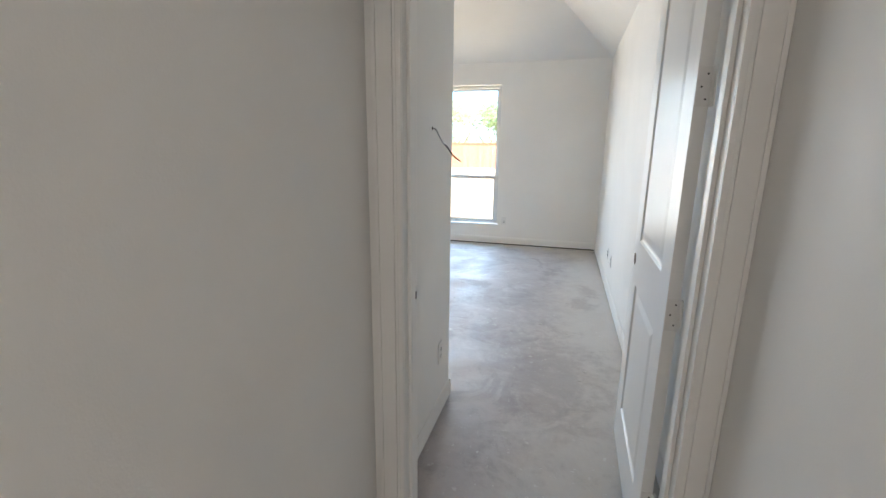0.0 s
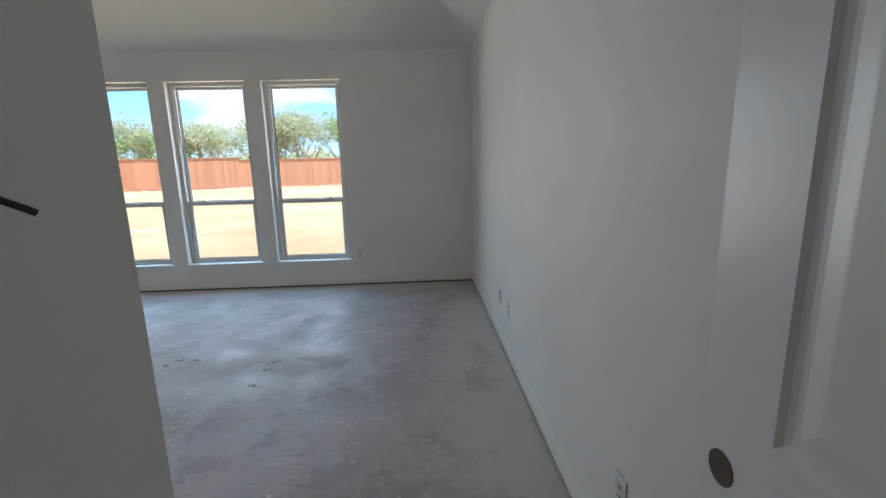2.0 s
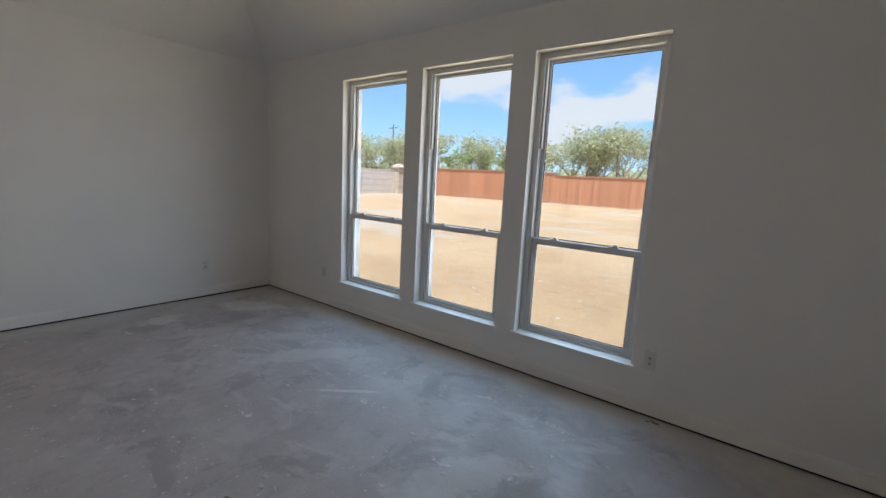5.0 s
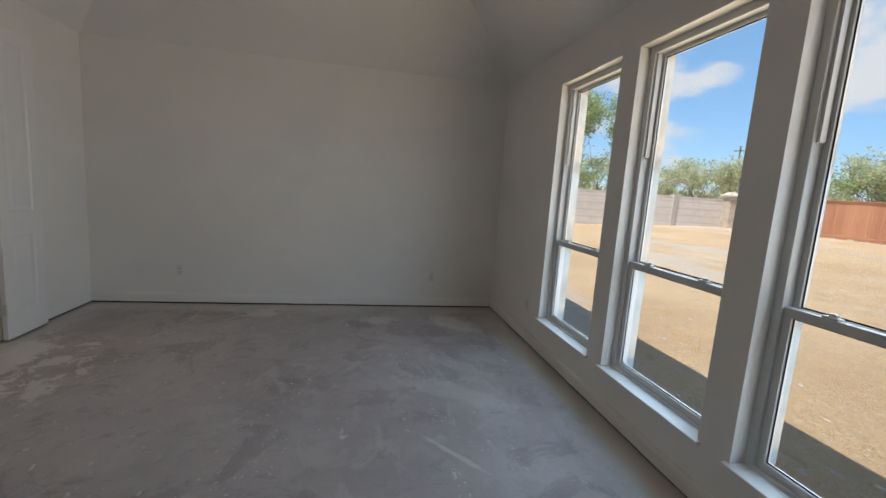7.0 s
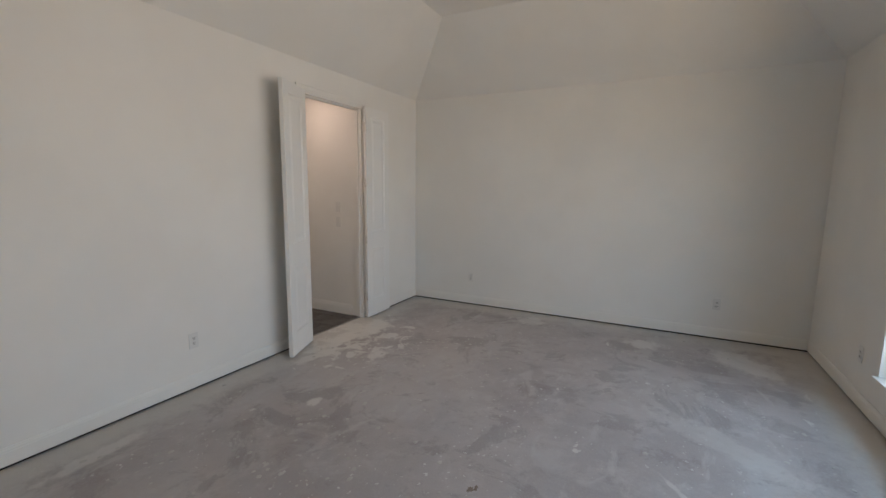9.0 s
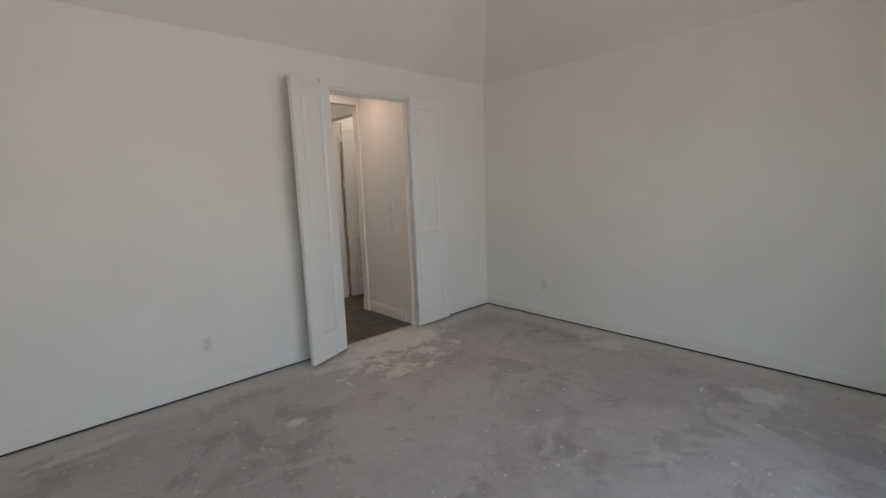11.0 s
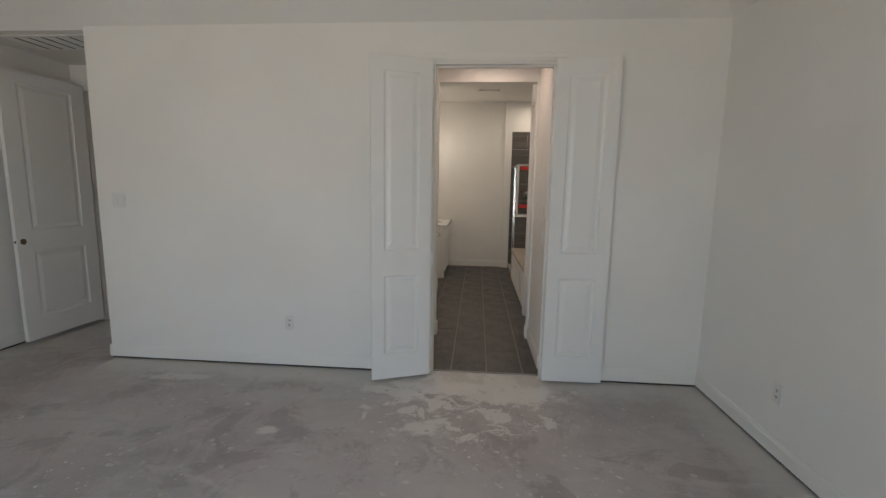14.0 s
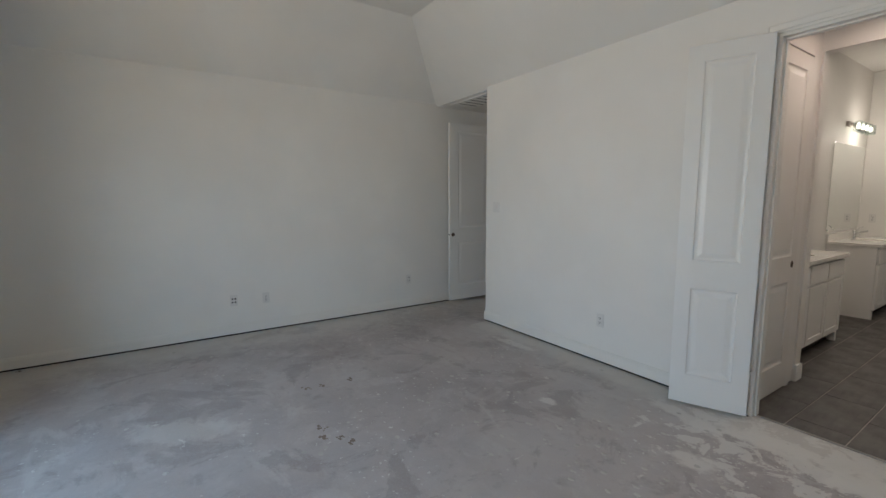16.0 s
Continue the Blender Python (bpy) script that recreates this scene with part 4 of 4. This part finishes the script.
# the side room and hall fixtures are unseen, added to go with their lamps
for p in BATH_LIGHTS + [(-5.45, -5.75, 3.13), (-4.3, -5.0, 2.68), (-0.6, -8.0, 2.68)]:
    z = BATH_H if p[1] < -5.5 and p[0] < -3 else (2.68 if p[0] < -3 else 2.70)
    c = thing("recessed_light", (p[0], p[1], z), "white recessed ceiling downlight, lit, some of them added and unseen", "lamp", "recessed downlights")
    lathe(bm := bmesh.new(), [(0.095, -0.0005), (0.095, -0.006), (0.07, -0.010), (0.068, -0.004)], 28)
    part("trim_ring", bm, TRIM, c, smooth=False)
    lathe(bm := bmesh.new(), [(0.062, -0.011), (0.060, -0.013)], 24)
    part("lens", bm, LAMP_GLOW, c)

g = thing("ceiling_vent", (-4.36, -8.62, BATH_H), "small white ceiling air register", "vent")
part("frame", frame_bars(bmesh.new(), -0.17, 0.17, -0.09, 0.09, -0.008, -0.001, 0.02), TRIM, g)
for k in range(6):
    part("slat", boxed(-0.15, 0.15, -0.065 + k * 0.023, -0.052 + k * 0.023, -0.007, -0.002), VENT_GREY, g)

# return-air grille in the recess ceiling
g = thing("return_air_grille", (-0.585, -4.735, PLATE_H - 0.005), "large white louvred return-air grille in the ceiling", "vent")
bm = bmesh.new()
for b in ((-0.40, 0.40, -0.185, -0.15), (-0.40, 0.40, 0.15, 0.185), (-0.40, -0.365, -0.15, 0.15), (0.365, 0.40, -0.15, 0.15)):
    box(bm, *b, -0.012, -0.0005, bevel=0.003)
part("frame", bm, TRIM, g)
part("backing", boxed(-0.365, 0.365, -0.15, 0.15, -0.002, -0.0005), DARK, g, "dark duct behind the slats")
for k in range(5):
    x = -0.245 + k * 0.1225
    part("divider", boxed(x - 0.006, x + 0.006, -0.15, 0.15, -0.011, -0.003), DARK, g, "dark gap strip")
for k in range(18):
    y = -0.1394 + k * 0.0164
    part("slat", boxed(-0.363, 0.363, y - 0.0052, y + 0.0052, -0.009, -0.0045), TRIM, g)

# ---- wall plates ----


def plate(name, at, rz, label, holes="duplex", w=0.072, h=0.118, category="outlet", group=""):
    """A wall plate that faces -y before turning; its middle is at the origin."""
    p = thing(name, at, label, category, group, rz=rz)
    part("cover", boxed(-w / 2, w / 2, -0.006, -0.0005, -h / 2, h / 2, bevel=0.0025), PLATE, p)
    if holes == "duplex":
        for z in (-0.0195, 0.0195):
            r = part("receptacle", boxed(-0.016, 0.016, -0.008, -0.0055, z - 0.0135, z + 0.0135, bevel=0.002), PLATE, p)
            for x in (-0.0065, 0.0065):
                part("slot", boxed(x - 0.0022, x + 0.0022, -0.0086, -0.0078, z - 0.003, z + 0.007), DARK, r)
            part("ground_hole", boxed(-0.003, 0.003, -0.0086, -0.0078, z - 0.011, z - 0.005), DARK, r)
    elif holes == "jack":
        for z in (-0.018, 0.018):
            for x in (-0.014, 0.014):
                part("jack", boxed(x - 0.008, x + 0.008, -0.0075, -0.0055, z - 0.008, z + 0.008), DARK, p)
    elif holes == "blank":
        part("insert", boxed(-0.017, 0.017, -0.0075, -0.0055, -0.034, 0.034, bevel=0.001), PLATE, p)
    else:
        for x in ([-0.023, 0.023] if w > 0.1 else [0.0]):
            part("rocker", boxed(x - 0.0165, x + 0.0165, -0.0095, -0.0055, -0.033, 0.033, bevel=0.002), PLATE, p)
    return p


OUT = "white duplex wall outlet near the baseboard"
for x in (-1.395, -4.81):
    plate("wall_outlet", (x, 0, 0.382), 0, OUT, group="bedroom outlets")
plate("wall_outlet", (-2.684, Y0, 0.382), 180, OUT, group="bedroom outlets")
for y in (-3.585, -0.785):
    plate("wall_outlet", (X0, y, 0.374), 90, OUT, group="bedroom outlets")
plate("data_plate", (0, -1.860, 0.380), -90, "white wall plate with four dark jacks", "jack", category="wall plate")
plate("wall_outlet", (0, -2.185, 0.370), -90, OUT, group="bedroom outlets")
plate("wall_outlet", (0, -4.0, 0.387), -90, OUT, group="bedroom outlets")
plate("wall_outlet", (VX, -4.640, 0.381), 90, OUT, group="bedroom outlets")
plate("light_switch", (-1.268, Y0, 1.362), 180, "white double rocker light switch", "rocker", 0.118, 0.118, "switch")
plate("light_switch", (PX0, -4.81, 1.315), 90, "white rocker light switch in the passage", "rocker", category="switch")
plate("light_switch", (PX0, -4.81, 1.135), 90, "white rocker light switch in the passage", "rocker", category="switch")
plate("wall_outlet", (-3.34, BY0, 1.17), 180, "white bathroom outlet above the counter", group="bathroom outlets")

# bare thermostat cable hanging out of the recess wall
def cable(name, pts, r, mat, parent):
    cu = bpy.data.curves.new(name, "CURVE")
    cu.dimensions, cu.bevel_depth, cu.bevel_resolution = "3D", r, 3
    sp = cu.splines.new("BEZIER")
    sp.bezier_points.add(len(pts) - 1)
    for b, p in zip(sp.bezier_points, pts):
        b.co, b.handle_left_type, b.handle_right_type = p, "AUTO", "AUTO"
    tmp = bpy.data.objects.new(name, cu)
    me = bpy.data.meshes.new_from_object(tmp)
    bpy.data.objects.remove(tmp)
    me.materials.append(mat)
    ob = new(name, me)
    ob.parent = parent
    return ob


tc = thing("thermostat_cable", (VX, -4.797, 1.534), "loose black thermostat cable sticking out of a wall hole", "cable")
lathe(bm := bmesh.new(), [(0.008, 0.0005), (0.007, 0.002)], 16, (0, 0, 0), "x")
part("hole", bm, DARK, tc)
cable("wire", [(0.0, 0, 0), (0.014, 0.0, -0.004), (0.034, -0.004, -0.034), (0.054, -0.006, -0.066), (0.058, -0.002, -0.070)], 0.0030, CABLE_PALE, tc)
cable("sheath", [(0.058, -0.002, -0.070), (0.066, 0.004, -0.078), (0.092, 0.026, -0.118), (0.118, 0.050, -0.142)], 0.0036, CABLE, tc)

# ---- hall behind the entry door ----
HX0, HX1 = -1.056, -0.062
structure("wall_hall_west", wall(bmesh.new(), "y", -9.6, VY - 0.115, HX0 - 0.1, HX0, 0.0, 2.8), WALL, "off-white drywall wall of the narrow hall", "wall")
structure("wall_hall_east", wall(bmesh.new(), "y", -9.6, VY - 0.115, HX1, HX1 + 0.1, 0.0, 2.8), WALL, "off-white drywall wall of the narrow hall", "wall")
structure("wall_hall_south", wall(bmesh.new(), "x", HX0 - 0.1, HX1 + 0.1, -9.7, -9.6, 0.0, 2.8), WALL, "off-white drywall wall", "wall")
bm = bmesh.new()
profile_run(bm, (HX0, -9.6, 0), (HX0, VY - 0.136, 0), BASE_PROFILE, (1, 0, 0))
profile_run(bm, (HX1, -9.6, 0), (HX1, VY - 0.136, 0), BASE_PROFILE, (-1, 0, 0))
structure("baseboard_hall", bm, TRIM, "white moulded baseboard in the hall", "baseboard")
structure("ceiling_hall", boxed(-3.06, 1.6, -9.7, VY - 0.115, 2.70, 2.8), CEIL, "flat off-white ceiling", "ceiling")

# ---- outdoors ----
bm = bmesh.new()


def ground_z(x, y):
    d = max(0.0, y - 2.0)
    return -0.32 + 0.60 * min(1.0, d / 20.0) + 0.04 * noise.noise((x * 0.3, y * 0.3, 0)) + 0.02 * noise.noise((x * 1.3, y * 1.3, 3))


xs = [-400, -150, -60] + [-44 + 0.8 * k for k in range(78)] + [40, 150, 400]
ys = [0.2 + 0.35 * k for k in range(20)] + [7.2 + 0.9 * k for k in range(24)] + [32, 45, 70, 140, 400]
ys = [-400, -60, -12, -0.2] + ys
grid = [[bm.verts.new((x, y, ground_z(x, y))) for x in xs] for y in ys]
for j in range(len(ys) - 1):
    for i in range(len(xs) - 1):
        bm.faces.new((grid[j][i], grid[j][i + 1], grid[j + 1][i + 1], grid[j + 1][i]))
for v in bm.verts:
    if -7.1 < v.co.x < 3.1 and v.co.y < 0.21:
        v.co.z = min(v.co.z, -0.42)
ob = structure("ground", bm, SOIL, "graded bare tan soil with grey gravel streaks", "ground")
for p in ob.data.polygons:
    p.use_smooth = True

rng = random.Random(7)


def fence_y(x):
    return 24.5 + 0.19 * (x + 6.25)


# cedar fence
FENCE_X0, FENCE_STEP = -23.45, -12.3
FENCE_TURN = math.degrees(math.atan(0.19))
fence = thing("cedar_fence", (FENCE_X0, fence_y(FENCE_X0), 0.26), "reddish stained cedar privacy fence with a cap rail", "fence", rz=FENCE_TURN)
picket_bm = boxed(-0.068, 0.068, -0.010, 0.010, 0.0, 1.74)
picket_mesh = None
n = 0
while True:
    x = 0.07 + n * 0.141
    if x > 32:
        break
    lift = 0.10 if x * math.cos(radians(FENCE_TURN)) + FENCE_X0 < FENCE_STEP else -0.05
    if picket_mesh is None:
        ob = part("picket", picket_bm, CEDAR, fence)
        picket_mesh = ob.data
    else:
        ob = new("picket", picket_mesh)
        ob.parent = fence
    ob.location = (x, rng.uniform(-0.004, 0.004), lift + 0.10 + rng.uniform(-0.006, 0.006))
    n += 1
SPLIT = (FENCE_STEP - FENCE_X0) / math.cos(radians(FENCE_TURN))
for xa, xb, lift in ((0.0, SPLIT, 0.10), (SPLIT, 32.1, -0.05)):
    part("cap_rail", boxed(xa, xb, -0.07, 0.05, 1.84 + lift, 1.88 + lift), CEDAR, fence)
    part("trim_board", boxed(xa, xb, -0.034, -0.012, 1.74 + lift, 1.838 + lift), CEDAR, fence)
    part("kick_board", boxed(xa, xb, -0.03, 0.02, -0.12 + lift, 0.09 + lift), CEDAR, fence)

# stone-look boundary wall with pilasters
sw = thing("boundary_wall", (-24.3, 20.8, 0.20), "grey stone-look concrete boundary wall with pilasters", "wall")
part("panel", boxed(-0.07, 0.07, -40, 0, -0.4, 1.72), STONEWALL, sw)
part("coping", boxed(-0.09, 0.09, -40, 0, 1.722, 1.79), STONEWALL, sw)
for k in range(9):
    part("pilaster", boxed(-0.16, 0.16, -3.6 - k * 3.9, -3.3 - k * 3.9, -0.4, 1.84), STONEWALL, sw)
pil = thing("stone_pillar", (-23.95, 21.1, 0.20), "tan limestone pillar with a sloped cap", "pillar")
part("shaft", boxed(-0.33, 0.33, -0.33, 0.33, -0.4, 1.95, bevel=0.02), LIMESTONE, pil)
bm = bmesh.new()
lathe(bm, [(0.62, 1.955), (0.62, 2.05), (0.15, 2.28)], 4)
bmesh.ops.rotate(bm, verts=bm.verts, matrix=Matrix.Rotation(radians(45), 3, "Z"))
part("cap", bm, LIMESTONE, pil)

up = thing("utility_pole", (-64.3, 61.2, 0.0), "distant wooden utility pole with a crossarm", "utility pole")
tube(bm := bmesh.new(), (0, 0, 0), (0, 0, 12.0), 0.16, 0.11)
part("pole", bm, GALV, up)
part("crossarm", boxed(-1.2, 1.2, -0.06, 0.06, 11.2, 11.35), GALV, up)


def tree(name, at, h, spread, seed, mat, leaves, label):
    r = random.Random(seed)
    t = thing(name, at, label, "tree", "trees behind the fence")
    bm = bmesh.new()
    tips = []

    def limb(p, d, length, rad, depth):
        q = p
        segs = 3
        for s in range(segs):
            d = (d + Vector((r.uniform(-.25, .25), r.uniform(-.25, .25), r.uniform(-.05, .2)))).normalized()
            nx = q + d * length / segs
            tube(bm, q, nx, rad * (1 - s / segs * 0.5), rad * (1 - (s + 1) / segs * 0.5), 6, False)
            q = nx
            if depth >= 1:
                tips.append((q.copy(), depth))
        if depth < 3:
            for k in range(r.randint(3, 4)):
                a = r.uniform(0, math.tau)
                side = Vector((math.cos(a), math.sin(a), r.uniform(0.05, 0.9))).normalized()
                limb(q, (d * 0.6 + side).normalized(), length * r.uniform(0.55, 0.8), rad * 0.45, depth + 1)
    for s in range(r.randint(2, 3)):
        a = r.uniform(0, math.tau)
        limb(Vector((0.15 * math.cos(a), 0.15 * math.sin(a), -0.3)), Vector((0.35 * math.cos(a), 0.35 * math.sin(a), 1)).normalized(), h * 0.36, 0.075, 0)
    top = max(p.z for p, _ in tips)
    wide = max(max(abs(p.x), abs(p.y)) for p, _ in tips)
    for v in bm.verts:
        v.co.z *= h / top * 0.94
        v.co.x *= spread / wide
        v.co.y *= spread / wide
    tips = [(Vector((p.x * spread / wide, p.y * spread / wide, p.z * h / top * 0.94)), d) for p, d in tips]
    part("trunk", bm, BARK, t)
    verts, faces = [], []
    dense = [0.02 + r.random() ** 3.2 for tip in tips]
    for p, d in r.choices(tips, dense, k=leaves):
        c = p + Vector((r.gauss(0, 0.26), r.gauss(0, 0.26), r.gauss(0, 0.17)))
        u = Vector((r.gauss(0, 1), r.gauss(0, 1), r.gauss(0, 0.6))).normalized()
        w = u.cross(Vector((r.gauss(0, 1), r.gauss(0, 1), r.gauss(0, 1)))).normalized()
        L, W = r.uniform(0.08, 0.17), r.uniform(0.035, 0.075)
        b = len(verts)
        verts += [c - u * L, c + w * W, c + u * L, c - w * W]
        faces.append((b, b + 1, b + 2, b + 3))
    me = bpy.data.meshes.new("crown")
    me.from_pydata(verts, [], faces)
    me.materials.append(mat)
    ob = new("crown", me)
    ob.parent = t
    return t


kinds = [tree("tree", (-13.5, 33.5, 0.0), 5.6, 3.0, 11, LEAF, 1700, "airy olive-green scrub tree behind the fence"),
         tree("tree", (-10.5, 32.5, 0.0), 6.6, 3.4, 23, LEAF, 1700, "airy olive-green scrub tree behind the fence"),
         tree("tree", (-24.5, 31.5, 0.0), 5.2, 3.2, 37, LEAF_DARK, 2300, "dense green scrub tree behind the fence"),
         tree("tree", (-34.5, 16.2, 0.0), 10.8, 3.4, 41, LEAF_DARK, 6000, "tall slender green tree beyond the boundary wall")]
spots = []
for k in range(26):
    x = -36 + k * 1.8 + rng.uniform(-0.7, 0.7)
    kind = rng.choice((0, 0, 1, 2))
    high = rng.uniform(6.2, 7.4) if -13.5 < x < -8 else rng.uniform(5.2, 6.8)
    spots.append((x, fence_y(x) + rng.uniform(6.5, 14), high / (5.6, 6.6, 5.2)[kind], kind))
for k in range(9):
    y = 2.0 + k * 3.1 + rng.uniform(-1, 1)
    spots.append((rng.uniform(-40, -32), y, rng.uniform(0.7, 1.0), rng.choice((0, 2, 2, 1))))
for x, y, s, kind in spots:
    c = copy_thing(kinds[kind], pose(x, y, 0, 0, 0, rng.uniform(0, 360)))
    c.scale = (s * 1.05, s * 1.05, s)

# far woods close the horizon behind the nearer trees
verts, faces = [], []
for k in range(20000):
    a = rng.uniform(radians(15), radians(185))
    d = rng.uniform(46, 60)
    hgt = 3.0 + 1.3 * noise.noise((a * 9, 0, 0)) + 0.7 * noise.noise((a * 31, 5, 0))
    c = Vector((d * math.cos(a), d * math.sin(a), hgt * rng.random() ** 0.7))
    u = Vector((rng.gauss(0, 1), rng.gauss(0, 1), rng.gauss(0, 1))).normalized()
    w = u.cross(Vector((rng.gauss(0, 1), rng.gauss(0, 1), rng.gauss(0, 1)))).normalized()
    L = rng.uniform(0.2, 0.42)
    b = len(verts)
    verts += [c - u * L, c + w * L * 0.6, c + u * L, c - w * L * 0.6]
    faces.append((b, b + 1, b + 2, b + 3))
me = bpy.data.meshes.new("far_woods")
me.from_pydata(verts, [], faces)
me.materials.append(LEAF)
tagged(new("far_woods", me), "distant line of olive-green scrub woods", "woods", kind="stuff")


def rocks(name, mat, spots, label, category):
    verts, faces = [], []
    for x, y, z, s, flat in spots:
        b = len(verts)
        ph = rng.uniform(0, 6)
        for ring, (rr, hh) in enumerate(((1.0, 0.0), (0.75, 0.65), (0.25, 1.0))):
            for k in range(6):
                j = rng.uniform(0.7, 1.2)
                verts.append((x + s * rr * j * math.cos(ph + k * math.tau / 6), y + s * rr * j * 0.8 * math.sin(ph + k * math.tau / 6), z + s * flat * hh))
        for ring in range(2):
            for k in range(6):
                faces.append((b + ring * 6 + k, b + ring * 6 + (k + 1) % 6, b + ring * 6 + 6 + (k + 1) % 6, b + ring * 6 + 6 + k))
        faces.append(tuple(b + 12 + k for k in range(6)))
    me = bpy.data.meshes.new(name)
    me.from_pydata(verts, [], faces)
    me.materials.append(mat)
    return tagged(new(name, me), label, category, kind="stuff")


spots = []
for k in range(2200):
    x, y = rng.uniform(-20, 2), 0.8 + 22 * rng.random() ** 1.8
    spots.append((x, y, ground_z(x, y) - 0.005, rng.choice((0.010, 0.012, 0.016, 0.022, 0.03, 0.045)), rng.uniform(0.3, 0.7)))
for k in range(260):
    x = rng.uniform(-24, 4)
    y = fence_y(x) - abs(rng.gauss(0.3, 0.25)) - 0.1
    spots.append((x, y, ground_z(x, y) - 0.01, rng.choice((0.05, 0.08, 0.12)), rng.uniform(0.4, 0.8)))
rocks("rubble", RUBBLE, spots, "pale rubble and clods scattered on the soil", "rubble")

spots = []
for k in range(760):
    x, y = rng.uniform(-5.8, -0.2), rng.uniform(-4.35, -0.2)
    if rng.random() < 0.55:
        x, y = rng.gauss(-3.6, 0.9), rng.gauss(-3.3, 0.5)
    if X0 + 0.05 < x < -0.05 and Y0 + 0.05 < y < -0.05:
        spots.append((x, y, 0.0, rng.choice((0.004, 0.005, 0.007, 0.009, 0.013, 0.020)), 0.15))
rocks("plaster_crumbs", CRUMB, spots, "crumbs of dried plaster on the slab", "debris")
spots = []
for cx, cy in ((-2.40, -2.03), (-2.565, -2.087), (-2.655, -2.136), (-2.52, -2.02), (-1.792, -2.467), (-1.76, -2.125), (-1.78, -2.23), (-1.32, -0.04), (-0.05, -0.15)):
    for k in range(7):
        spots.append((cx + rng.gauss(0, 0.018), cy + rng.gauss(0, 0.014), 0.0, rng.uniform(0.006, 0.017), 0.08))
rocks("mud_crumbs", BROWN_STAIN, spots, "small brown mud marks on the slab", "debris")

# ---- tiles, last ----
structure("floor_bath", boxed(BW, BE + 0.1, BY0 - 0.05, Y0 - 0.0605, -0.4, 0.004), GROUT, "dark slate-look tile floor with pale joints", "floor")
bath_floor = bpy.data.objects["floor_bath"]
TW, TL = 0.297, 0.594
tile_mesh = None
for i in range(-8, 4):
    xa = -4.03 + i * TW
    for j in range(9):
        ya = -4.68 - (j + 1) * TL + (0.0 if i % 2 == 1 else TL / 2)
        yb = min(ya + TL - 0.005, Y0 - 0.062)
        if ya < BY0 - 0.6 or xa < BW or xa > BE - 0.05:
            continue
        full = abs(yb - (ya + TL - 0.005)) < 1e-6
        if full and tile_mesh is not None:
            ob = new("tile", tile_mesh)
            ob.parent = bath_floor
        else:
            ob = part("tile", boxed(0.0035, TW - 0.0035, 0.0, yb - ya, -0.004, 0.0035, bevel=0.0012), TILE, bath_floor)
            if full:
                tile_mesh = ob.data
        ob.location = (xa, ya, 0.0042)
        if j == 0:
            gap = Y0 - 0.064 - (ya + TL)
            if gap > 0.05:
                ob = part("tile", boxed(0.0035, TW - 0.0035, 0.0, gap, -0.004, 0.0035, bevel=0.0012), TILE, bath_floor)
                ob.location = (xa, ya + TL, 0.0042)
structure("threshold", boxed(BX0 + 0.018, BX1 - 0.018, Y0 - 0.064, Y0 - 0.052, 0.0, 0.009), GROUT, "thin edge strip between tile and slab", "trim")

# shower tiles: knee wall face and back wall
tile_mesh = None
for row in range(4):
    for col in range(4):
        ob = part("tile", boxed(0.002, 0.596, 0.0, 0.006, 0.002, 0.262), WALL_TILE, shower) if tile_mesh is None else new("tile", tile_mesh)
        tile_mesh = ob.data
        ob.parent = shower
        ob.location = (-1.9 - 0.3 * (row % 2) + 0.6 * col + 0.1, -0.006, 0.002 + row * 0.266)
        if ob.location.x + 0.598 > 0.0:
            w = -ob.location.x - 0.001
            bpy.data.objects.remove(ob)
            if w > 0.05:
                ob = part("tile", boxed(0.002, w, 0.0, 0.006, 0.002, 0.262), WALL_TILE, shower)
                ob.location = (-w - 0.001, -0.006, 0.002 + row * 0.266)
back = bpy.data.objects["wall_bath_back"]
tile_mesh = None
for row in range(8):
    for col in range(5):
        x1 = -4.82 - 0.6 * col + (0.3 if row % 2 else 0.0)
        x0 = x1 - 0.6
        if x1 > -4.82:
            x1 = -4.82
        if x0 < BW:
            continue
        ob = part("tile", boxed(x0 + 0.0015, x1 - 0.0015, BY0 + 0.001, BY0 + 0.010, row * 0.325 + 0.003, row * 0.325 + 0.323), WALL_TILE, back)
